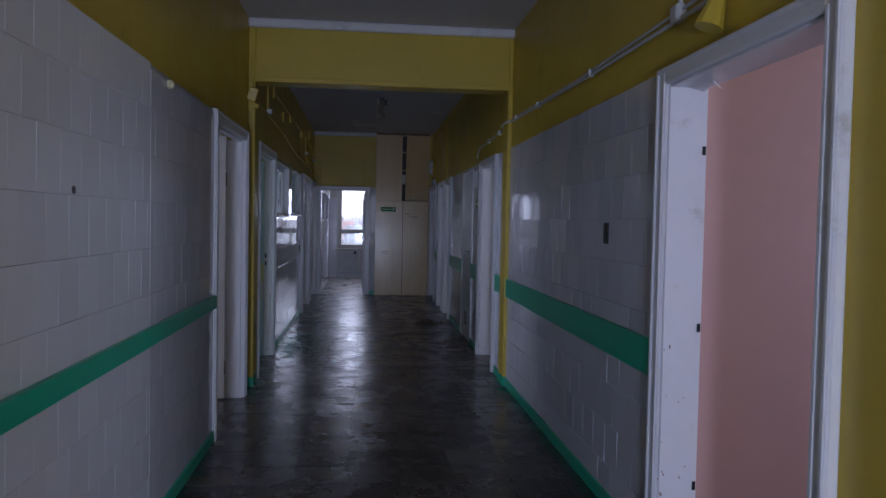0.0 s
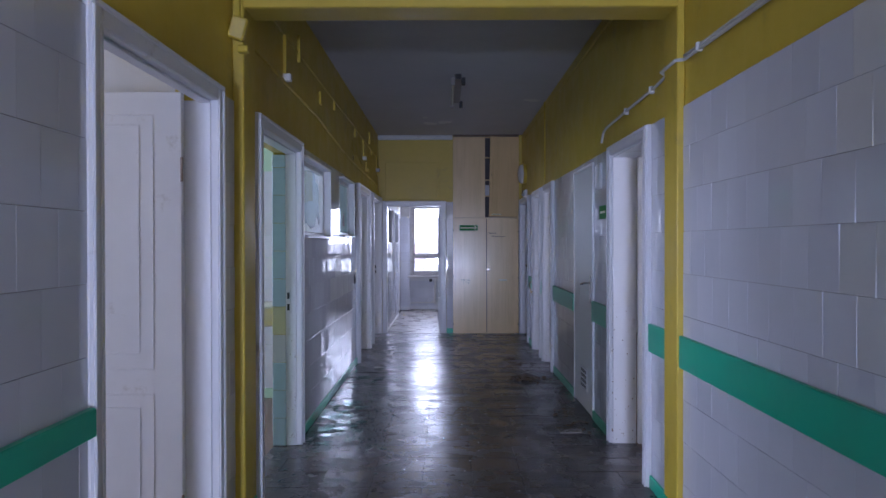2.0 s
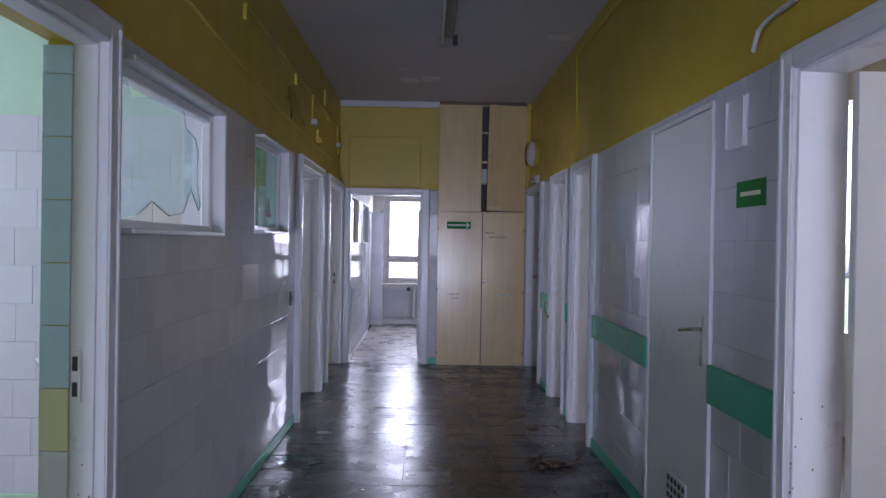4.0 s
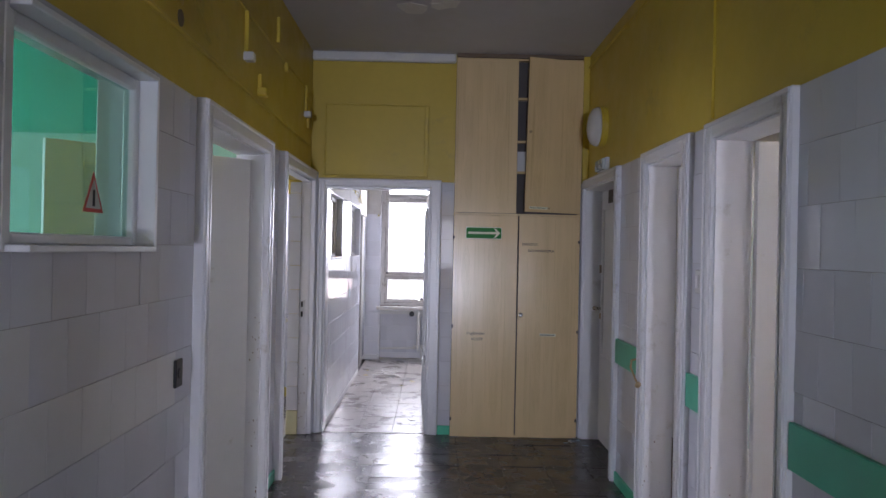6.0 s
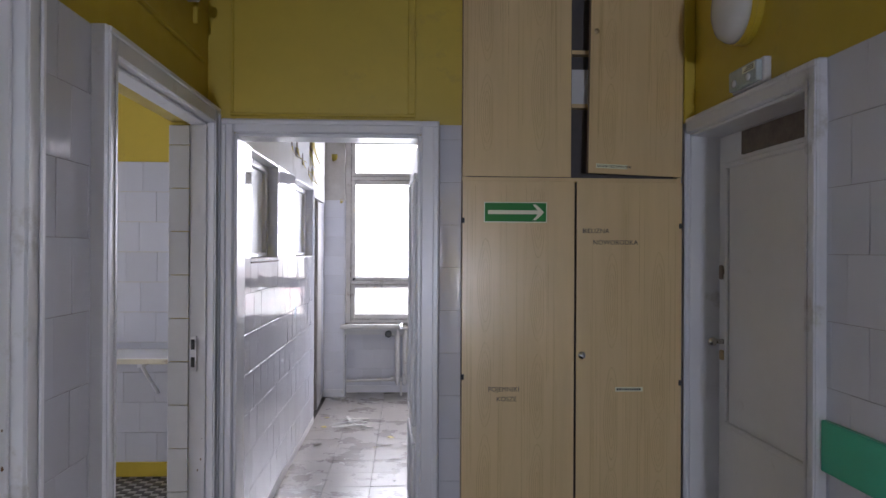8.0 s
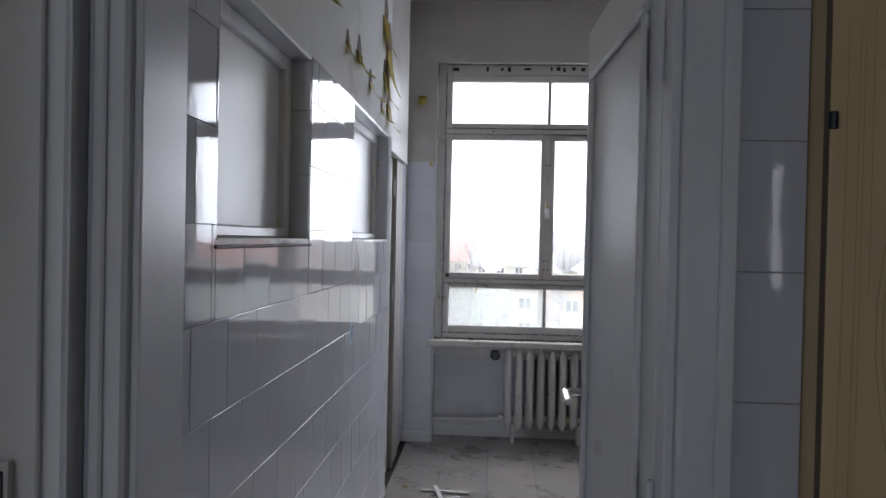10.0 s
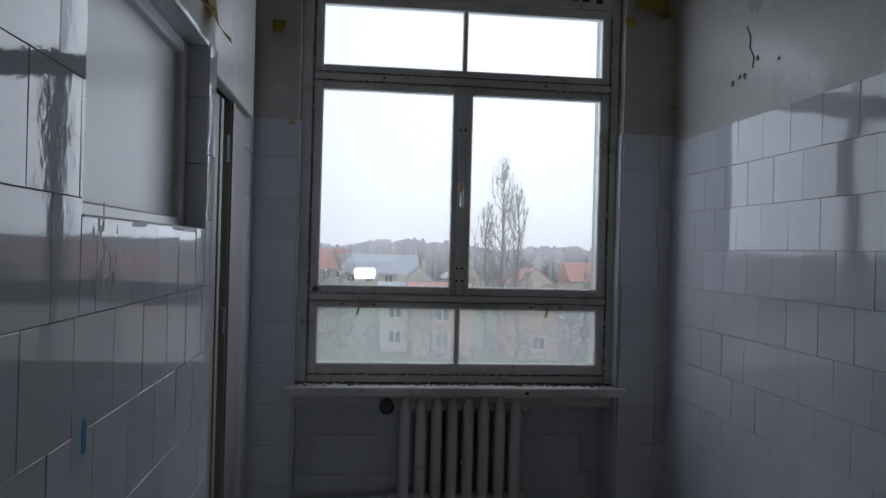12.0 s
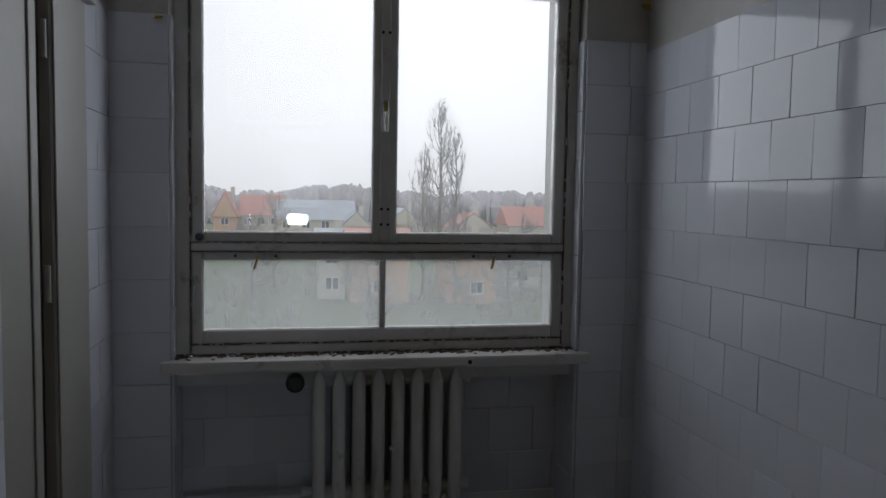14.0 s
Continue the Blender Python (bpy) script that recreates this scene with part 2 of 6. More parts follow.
def box(bm, x0, x1, y0, y1, z0, z1, bevel=0.0, m=None, seg=1):
    made = bmesh.ops.create_cube(bm, size=1)["verts"]
    for v in made:
        v.co = Vector((x0 + (v.co.x + 0.5) * (x1 - x0), y0 + (v.co.y + 0.5) * (y1 - y0), z0 + (v.co.z + 0.5) * (z1 - z0)))
    if bevel:
        edges = list({e for v in made for e in v.link_edges})
        r = bmesh.ops.bevel(bm, geom=edges, offset=bevel, segments=seg, affect="EDGES", profile=0.6)
        made = list({v for f in r["faces"] for v in f.verts} | {v for v in made if v.is_valid})
    if m:
        bmesh.ops.transform(bm, matrix=m, verts=[v for v in made if v.is_valid])
    return bm


def B(*a, **k):
    return box(bmesh.new(), *a, **k)


def tube(bm, a, b, r, r2=None, seg=12):
    a, b = Vector(a), Vector(b)
    d = b - a
    m = Matrix.Translation((a + b) / 2) @ d.to_track_quat("Z", "Y").to_matrix().to_4x4()
    bmesh.ops.create_cone(bm, cap_ends=True, segments=seg, radius1=r, radius2=r if r2 is None else r2, depth=d.length, matrix=m)
    return bm


def pipe(bm, pts, r, seg=8):
    for a, b in zip(pts, pts[1:]):
        tube(bm, a, b, r, seg=seg)
    for p in pts[1:-1]:
        bmesh.ops.create_uvsphere(bm, u_segments=seg, v_segments=6, radius=r * 1.02, matrix=Matrix.Translation(p))
    return bm


def lathe(bm, rings, seg=24, m=None):
    """Turned shape: rings of (radius, height) round z."""
    rows = []
    for r, z in rings:
        rows.append([bm.verts.new((r * math.cos(2 * math.pi * i / seg), r * math.sin(2 * math.pi * i / seg), z)) for i in range(seg)])
    for a, b in zip(rows, rows[1:]):
        for i in range(seg):
            bm.faces.new((a[i], a[(i + 1) % seg], b[(i + 1) % seg], b[i]))
    bm.faces.new(rows[0][::-1])
    bm.faces.new(rows[-1])
    if m:
        bmesh.ops.transform(bm, matrix=m, verts=[v for row in rows for v in row])
    return bm


def slab_with_openings(axis, a0, a1, u0, u1, z0, z1, openings):
    """A wall between a0 and a1 across `axis`, from u0 to u1 along, cut through by openings (u0, u1, z0, z1)."""
    bm = bmesh.new()
    cuts = sorted({u0, u1, *[min(max(v, u0), u1) for o in openings for v in o[:2]]})
    for p, q in zip(cuts, cuts[1:]):
        if q - p < 1e-4:
            continue
        mid, z = (p + q) / 2, z0
        for o in sorted((o for o in openings if o[0] < mid < o[1]), key=lambda o: o[2]) + [(0, 0, z1, z1)]:
            if o[2] - z > 1e-4:
                if axis == "x":
                    box(bm, a0, a1, p, q, z, o[2])
                else:
                    box(bm, p, q, a0, a1, z, o[2])
            z = max(z, o[3])
    return bm


TILES = {}


def tile_mesh(w, h, mat, depth=0.009, edge=0.0007):
    """A glazed tile of w by h, lying in x-z, its face towards -y; soft edges."""
    key = (round(w, 3), round(h, 3), mat.name, depth)
    if key not in TILES:
        bm = bmesh.new()
        e, w2, h2 = edge, w / 2, h / 2
        back = [bm.verts.new(p) for p in ((-w2, 0, -h2), (w2, 0, -h2), (w2, 0, h2), (-w2, 0, h2))]
        mid = [bm.verts.new(p) for p in ((-w2, e - depth, -h2), (w2, e - depth, -h2), (w2, e - depth, h2), (-w2, e - depth, h2))]
        top = [bm.verts.new(p) for p in ((e - w2, -depth, e - h2), (w2 - e, -depth, e - h2), (w2 - e, -depth, h2 - e), (e - w2, -depth, h2 - e))]
        for a, b in ((back, mid), (mid, top)):
            for i in range(4):
                bm.faces.new((a[i], a[(i + 1) % 4], b[(i + 1) % 4], b[i]))
        bm.faces.new(top)
        TILES[key] = mesh_of("tile", bm, mat)
    return TILES[key]


def lay_tiles(parent, origin, yaw, u0, u1, z0, z1, openings=(), size=0.2, course=0.2, gap=0.0015, shift=0.0, mat=None, odd=None, wobble=0.25, seed=1, name="tile", first=None, stagger=0.5):
    """Rows of tiles in running bond on a face. origin: the face's u=0 point on the floor; yaw turns u and the outward side."""
    rng = random.Random(seed)
    base = pose(*origin, 0, 0, yaw)
    po = ORIGIN[parent]
    row, z = 0, z0
    while z < z1 - 0.012:
        h = min(first if first and row == 0 else course, z1 - z)
        off = shift + (stagger * size if row % 2 else 0) + rng.uniform(-0.012, 0.012)
        k = math.floor((u0 - off) / size)
        while True:
            a, b = max(u0, off + k * size), min(u1, off + (k + 1) * size)
            k += 1
            if a >= u1 - 0.01:
                break
            if b - a < 0.012:
                continue
            pieces = [(a, b, z, z + h)]
            for o in openings:
                cut = []
                for p in pieces:
                    if o[0] >= p[1] - 0.004 or o[1] <= p[0] + 0.004 or o[2] >= p[3] - 0.004 or o[3] <= p[2] + 0.004:
                        cut.append(p)
                        continue
                    if o[0] > p[0] + 0.012:
                        cut.append((p[0], o[0], p[2], p[3]))
                    if o[1] < p[1] - 0.012:
                        cut.append((o[1], p[1], p[2], p[3]))
                    c0, c1 = max(p[0], o[0]), min(p[1], o[1])
                    if o[2] > p[2] + 0.012:
                        cut.append((c0, c1, p[2], o[2]))
                    if o[3] < p[3] - 0.012:
                        cut.append((c0, c1, o[3], p[3]))
                pieces = cut
            for p in pieces:
                w_, h_ = p[1] - p[0] - gap, p[3] - p[2] - gap
                if w_ < 0.01 or h_ < 0.01:
                    continue
                mt = mat or TILE
                if odd:
                    mt = odd((p[0] + p[1]) / 2, (p[2] + p[3]) / 2, rng) or mt
                ob = new(name, tile_mesh(round(w_, 2) if w_ < size * 0.9 and round(w_, 2) <= w_ else w_, h_, mt))
                ob.parent = parent
                ob.matrix_basis = Matrix.Translation(-po) @ base @ pose((p[0] + p[1]) / 2, -0.001, (p[2] + p[3]) / 2, rng.gauss(0, wobble), 0, rng.gauss(0, wobble))
        z += h
        row += 1


# ---------------------------------------------------------------- structure
XL, XR = -0.095, 2.17          # wall cores of the corridor; tile faces lie 10 mm nearer
YF, YW = 10.29, 14.38          # end wall of the corridor, window wall of the end room
YG0 = YW + 0.06
H = 3.12                       # ceiling
TL, TR = 2.13, 2.10            # top of the tiling on either side
Y0 = -8.4

LEFT_DOORS = {"LA": (0.72, 1.85), "LB": (2.65, 3.745), "LD": (7.38, 8.54), "LE": (9.065, 10.215)}
RIGHT_DOORS = {"RA": (-2.31, -1.22), "RB": (2.90, 3.79), "RD": (6.76, 7.42), "RE": (7.79, 8.44), "RF": (9.165, 10.215)}
LEFT_WINDOWS = {"LW1": (3.90, 5.06, 1.46, 2.06), "LW2": (5.90, 6.74, 1.485, 2.085)}
left_open = [(a, b, 0, 2.125 if k == "LA" else 2.055) for k, (a, b) in LEFT_DOORS.items()] + list(LEFT_WINDOWS.values())
right_open = [(a, b, 0, 2.03) for a, b in RIGHT_DOORS.values()] + [(4.52, 5.36, 0, 2.05)]


def setting(name, bm, mat, label, category="wall"):
    return solo(name, bm, mat, label, category, "structure")


wall_left = setting("wall_left", slab_with_openings("x", -0.235, XL, Y0, YF + 0.15, 0, H, left_open), YELLOW, "corridor wall with yellow oil paint above white tiles")
wall_right = setting("wall_right", slab_with_openings("x", XR, 2.31, Y0, YF + 0.15, 0, H, right_open), YELLOW, "corridor wall with yellow oil paint above white tiles")
wall_end = setting("wall_end", slab_with_openings("y", YF, YF + 0.15, XL, XR, 0, H, [(0.03, 0.895, 0, 2.02)]), YELLOW, "yellow end wall of the corridor with a doorway")
setting("wall_back", slab_with_openings("y", Y0 - 0.2, Y0, -0.345, 2.42, 0, H, [(0.2, 1.9, 0.9, 2.5)]), YELLOW, "yellow wall that closes the corridor")
setting("ceiling", B(-0.345, 2.42, Y0, YF + 0.15, H, H + 0.2), CEIL, "grey-white whitewashed corridor ceiling", "ceiling")
floor = setting("floor", B(-0.345, 2.42, Y0, YF + 0.075, -0.2, -0.0085), FLOOR_BED, "dark worn vinyl tile floor of the corridor", "floor")

part("grout_bed", slab_with_openings("x", XL, XL + 0.006, 1.9, YF - 0.03, 0.003, TL - 0.002, [(a - 0.02, b + 0.02, 0, 2.08) for a, b in LEFT_DOORS.values()] + list(LEFT_WINDOWS.values()) + [(2.24, 2.48, 0, 3)]), GROUT, wall_left)
part("grout_bed", slab_with_openings("x", XR - 0.006, XR, -1.14, YF - 0.09, 0.003, TR - 0.002, right_open + [(2.24, 2.48, 0, 3)]), GROUT, wall_right)
# beam and its piers
beam = thing("beam", (1.05, 2.36, 2.61), "yellow painted beam across the corridor", "beam", kind="structure")
part("beam_body", B(-0.038, 2.132, 2.25, 2.47, 2.595, H, bevel=0.006), YELLOW, beam)
part("beam_lip", B(-0.036, 2.130, 2.236, 2.25, 2.595, 2.635, bevel=0.004), YELLOW, beam)
for n, a, b in (("pillar_1", XL, -0.036), ("pillar_2", 2.13, XR)):
    setting(n, B(a, b, 2.25, 2.47, 0.08, H, bevel=0.006), YELLOW, "narrow yellow painted wall pier under the beam", "pillar")
    setting("baseboard", B(a - 0.002 if a > 1 else a, b if a > 1 else b + 0.002, 2.247, 2.473, 0, 0.08), GREEN, "green painted base of the wall pier", "baseboard")
for y0, y1 in ((2.205, 2.25), (YF - 0.045, YF)):
    bm = bmesh.new()
    box(bm, XL, XR if y0 < 5 else 1.08, y0, y1, H - 0.075, H, bevel=0.012)
    setting("trim", bm, PLASTER, "white plaster cornice strip under the ceiling", "cornice")

# green bands and skirtings
for y0, y1 in ((-1.148, 2.25), (2.47, 2.82), (3.87, 4.50), (5.38, 6.68), (7.495, 7.71), (8.52, 9.085)):
    setting("trim", B(2.139, 2.162, y0, y1, 0.79, 0.952, bevel=0.004), GREEN, "green enamel bumper board along the tiled wall", "bumper rail")
    setting("baseboard", B(2.146, 2.162, y0, y1, 0, 0.075, bevel=0.004), GREEN, "green painted skirting on the tiled wall", "baseboard")
setting("trim", B(-0.058, -0.03, -6.5, 0.65, 0.862, 0.946, bevel=0.004), GREEN, "narrow green enamel bumper board along the tiled wall", "bumper rail")
setting("baseboard", B(-0.058, -0.040, -6.5, 0.645, 0, 0.075, bevel=0.004), GREEN, "green painted skirting on the tiled wall", "baseboard")
wall_pad = setting("wall_pad", B(XL, -0.064, -6.5, 0.645, 0, TL - 0.005), GROUT, "thick tile bed on the corridor wall")
for y0, y1 in ((1.93, 2.25), (2.47, 2.575), (3.82, 7.305), (8.615, 8.99)):
    setting("baseboard", B(-0.087, -0.072, y0, y1, 0, 0.075, bevel=0.004), GREEN, "green painted skirting on the tiled wall", "baseboard")


def casing(name, wall_x, out, y0, y1, top, width=0.075, proud=0.055, depth=0.24, label="", cas_h=0.08, head_depth=None):
    """White timber lining and stepped architrave of a doorway; out: +1 when the corridor lies towards +x."""
    d = thing(name, (wall_x, (y0 + y1) / 2, 0), label or "white gloss painted wooden door frame", "door frame", kind="structure")
    f0, f1 = wall_x, wall_x + out * proud
    for a, b, inner in ((y0 - width, y0, 1), (y1, y1 + width, -1)):
        bm = bmesh.new()
        box(bm, min(f0, f1), max(f0, f1), a, b, 0, top + cas_h, bevel=0.007)
        e = (a + 0.004, a + 0.024) if inner == 1 else (b - 0.024, b - 0.004)
        box(bm, min(f1, f1 + out * 0.009), max(f1, f1 + out * 0.009), e[0], e[1], 0, top + cas_h - 0.025, bevel=0.004)
        e = (b - 0.016, b) if inner == 1 else (a, a + 0.016)
        box(bm, min(f1, f1 + out * 0.004), max(f1, f1 + out * 0.004), e[0], e[1], 0, top + 0.016, bevel=0.0015)
        part("architrave", bm, WHITE, d)
    bm = bmesh.new()
    box(bm, min(f0, f1), max(f0, f1), y0, y1, top, top + cas_h, bevel=0.007)
    box(bm, min(f1, f1 + out * 0.009), max(f1, f1 + out * 0.009), y0 - width + 0.006, y1 + width - 0.006, top + cas_h - 0.024, top + cas_h - 0.004, bevel=0.004)
    part("architrave_head", bm, WHITE, d)
    for a, b in ((y0, y0 + 0.012), (y1 - 0.012, y1)):
        part("jamb", B(min(f0 + out * 0.02, f0 - out * depth), max(f0 + out * 0.02, f0 - out * depth), a, b, 0, top, bevel=0.003), WHITE, d)
    hd = head_depth or depth
    part("head", B(min(f0 + out * 0.02, f0 - out * hd), max(f0 + out * 0.02, f0 - out * hd), y0 + 0.012, y1 - 0.012, top - 0.012, top, bevel=0.003), WHITE, d)
    if head_depth:
        part("upper_lining", B(min(f0, f0 - out * depth), max(f0, f0 - out * depth), y0, y1, top + 0.056, top + 0.069), WHITE, d)
    return d


for key, (a, b) in LEFT_DOORS.items():
    casing("door_frame", XL, 1, a, b, 2.055, depth=0.145 if key in ("LA", "LD") else 0.055, head_depth=0.03 if key == "LA" else None)
for key, (a, b) in RIGHT_DOORS.items():
    casing("door_frame", XR, -1, a, b, 2.03, proud=0.04, cas_h=0.072, depth=0.145)

# worn vinyl in the doorways
for a, b in LEFT_DOORS.values():
    setting("threshold", B(-0.235, XL + 0.024, a + 0.013, b - 0.013, -0.0085, -0.001), FLOOR, "worn dark vinyl in the doorway", "threshold")
for a, b in RIGHT_DOORS.values():
    setting("threshold", B(XR, 2.31, a + 0.013, b - 0.013, -0.0085, -0.001), FLOOR, "worn dark vinyl in the doorway", "threshold")

# doorway at the end of the corridor
fd = thing("door_frame", (0.44, YF, 0), "white gloss painted wooden door frame at the corridor's end", "door frame", kind="structure")
for a, b in ((-0.028, 0.03), (0.895, 0.98)):
    part("architrave", B(a, b, YF - 0.03, YF, 0, 2.085, bevel=0.007), WHITE, fd)
    bm = B(a + 0.004 if a < 0.5 else b - 0.03, a + 0.026 if a < 0.5 else b - 0.004, YF - 0.04, YF - 0.03, 0, 2.056, bevel=0.004)
    part("moulding", bm, WHITE, fd)
part("architrave_head", B(0.03, 0.895, YF - 0.03, YF, 2.02, 2.085, bevel=0.007), WHITE, fd)
part("moulding", B(-0.024, 0.976, YF - 0.04, YF - 0.03, 2.057, 2.08, bevel=0.004), WHITE, fd)
for a, b in ((0.03, 0.045), (0.88, 0.895)):
    part("jamb", B(a, b, YF - 0.01, YF + 0.165, 0, 2.02, bevel=0.003), WHITE, fd)
part("head", B(0.045, 0.88, YF - 0.01, YF + 0.165, 2.005, 2.02, bevel=0.003), WHITE, fd)

# yellow hatch moulding above the doorway
hatch = thing("hatch_panel", (0.44, YF, 2.1), "yellow painted hatch panel with thin mouldings above the doorway", "hatch", kind="structure")
part("panel", B(0.012, 0.866, YF - 0.008, YF, 2.10, 2.70, bevel=0.003), YELLOW, hatch)
for x0, x1, z0, z1 in ((0.012, 0.866, 2.685, 2.70), (0.012, 0.866, 2.10, 2.115), (0.012, 0.027, 2.115, 2.685), (0.83, 0.866, 2.115, 2.685)):
    part("moulding", B(x0, x1, YF - 0.017, YF - 0.008, z0, z1, bevel=0.004), YELLOW, hatch)

# ---- end room
room_l = setting("wall_room_left", slab_with_openings("x", -0.2, 0.03, YF + 0.15, 13.24, 0, H, [(10.62, 11.41, 1.43, 2.0), (12.12, 13.13, 1.43, 2.0)]), PLASTER, "white plaster wall with tiles below and two blind windows")
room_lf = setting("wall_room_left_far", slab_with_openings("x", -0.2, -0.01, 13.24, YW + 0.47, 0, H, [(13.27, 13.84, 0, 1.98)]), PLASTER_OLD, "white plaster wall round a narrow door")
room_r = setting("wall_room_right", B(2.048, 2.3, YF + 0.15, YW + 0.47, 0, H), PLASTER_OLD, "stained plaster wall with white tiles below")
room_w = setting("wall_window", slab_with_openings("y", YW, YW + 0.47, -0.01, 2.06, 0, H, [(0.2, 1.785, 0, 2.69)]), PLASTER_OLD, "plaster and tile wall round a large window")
# Slab added to keep outdoor light from leaking into the radiator niche.
setting("window_sill_slab", B(0.2, 1.785, YG0, YW + 0.55, 0.62, 0.71), PLASTER, "slab added under the window frame to stop light", "sill")
niche = setting("wall_niche", B(0.2, 1.785, YW + 0.22, YW + 0.47, 0, 0.62), PLASTER, "tiled wall of the radiator niche under the window")
setting("ceiling_room", B(-0.2, 2.3, YF + 0.15, YW + 0.47, H, H + 0.2), CEIL, "white plaster ceiling of the end room", "ceiling")
floor_room = setting("floor_room", B(-0.2, 2.3, YF + 0.075, YW + 0.47, -0.2, -0.0085), FLOOR_BED, "dusty vinyl tile floor littered with paint flakes", "floor")
for y0, y1, x in ((YF + 0.16, 13.24, 0.03),):
    setting("baseboard", B(x, x + 0.012, y0, y1, 0, 0.06, bevel=0.003), PLASTER, "pale skirting of the end room", "baseboard")
setting("baseboard", B(-0.01, 0.2, YW - 0.016, YW, 0, 0.075, bevel=0.003), WHITE, "white skirting of the window wall", "baseboard")
setting("baseboard", B(1.785, 2.06, YW - 0.016, YW, 0, 0.075, bevel=0.003), WHITE, "white skirting of the window wall", "baseboard")
setting("baseboard", B(0.2, 1.785, YW + 0.202, YW + 0.22, 0, 0.075, bevel=0.003), WHITE, "white skirting of the radiator niche", "baseboard")

# ---- side rooms
def side_room(n, x0, x1, y0, y1, mats, window=None, floor_mat=BROWN, front=None):
    """Shell of a room: mats for the walls at low x, high x, low y, high y."""
    t = 0.12
    ow = [window] if window else []
    setting("wall_" + n, slab_with_openings("x", x0 - t, x0, y0 - t, y1 + t, 0, H, ow if not front else []), mats[0], "painted wall of a side room")
    if mats[1]:
        setting("wall_" + n, B(x1, x1 + t, y0 - t, y1 + t, 0, H), mats[1], "painted wall of a side room")
    setting("wall_" + n, B(x0, x1, y0 - t, y0, 0, H), mats[2], "painted wall of a side room")
    w = setting("wall_" + n, slab_with_openings("y", y1, y1 + t, x0, x1, 0, H, [front] if front else []), mats[3], "painted wall of a side room")
    setting("ceiling_" + n, B(x0 - t, x1, y0 - t, y1 + t, H, H + 0.15), CEIL, "white ceiling of a side room", "ceiling")
    setting("floor_" + n, B(x0 - t, x1, y0 - t, y1 + t, -0.15, -0.004), floor_mat, "floor of a side room", "floor")
    return w


side_room("west_room", -3.5, -0.235, -1.6, 1.91, (PLASTER, None, PLASTER, PLASTER), (-0.6, 1.0, 0.9, 2.5))
wash_far = side_room("wash_room", -3.5, -0.235, 2.15, 5.36, (MINT, None, MINT, MINT), (3.2, 4.8, 0.9, 2.5))
side_room("green_room", -3.5, -0.235, 5.62, 8.70, (PLASTER, None, PLASTER, TEAL), (6.6, 8.2, 0.9, 2.5))
setting("wall_green_room", B(-3.5, -0.235, 8.688, 8.70, 0, 2.17), TEAL_PALE, "pale green lower paint of the green room's wall")
shelf_far = side_room("shelf_room", -3.1, -0.235, 8.95, 11.75, (PLASTER, None, PLASTER, YELLOW), None, CHECK_L, front=(-3.0, -1.60, 0.4, 2.5))
setting("wall_pink_room", B(2.31, 5.0, -1.06, -0.94, 0, H), PINK, "pink painted wall of a side room")
setting("wall_pink_room", B(2.31, 5.0, -4.32, -4.2, 0, H), PINK, "pink painted wall of a side room")
setting("wall_pink_room", slab_with_openings("x", 5.0, 5.12, -4.32, -0.94, 0, H, [(-3.35, -1.75, 0.95, 2.55)]), PINK, "pink painted wall of a side room")
setting("ceiling_pink_room", B(2.31, 5.12, -4.32, -0.94, H, H + 0.15), CEIL, "white ceiling of a side room", "ceiling")
setting("floor_pink_room", B(2.31, 5.12, -4.32, -0.94, -0.15, -0.004), BROWN, "floor of a side room", "floor")

# plain shell behind the closed doors
setting("wall_east", slab_with_openings("x", 4.2, 4.32, 0.4, YF + 0.15, 0, H, [(1.0, 2.6, 0.9, 2.5), (4.9, 5.9, 1.1, 2.2), (6.85, 7.35, 0.8, 2.6), (7.75, 8.25, 0.9, 2.5)]), PLASTER, "plain plaster wall behind the doors")
setting("wall_east", B(2.31, 4.2, 0.4, 0.52, 0, H), PLASTER, "plain plaster wall behind the doors")
setting("wall_east", B(2.31, 4.32, YF + 0.03, YF + 0.15, 0, H), PLASTER, "plain plaster wall behind the doors")
setting("ceiling_east", B(2.31, 4.32, 0.4, YF + 0.15, H, H + 0.15), CEIL, "plain ceiling behind the doors", "ceiling")
setting("floor_east", B(2.31, 4.32, 0.4, YF + 0.15, -0.15, -0.004), BROWN, "plain floor behind the doors", "floor")

# ---------------------------------------------------------------- doors


def turned(pivot, yaw):
    return Matrix.Translation(pivot) @ pose(0, 0, 0, 0, 0, yaw)


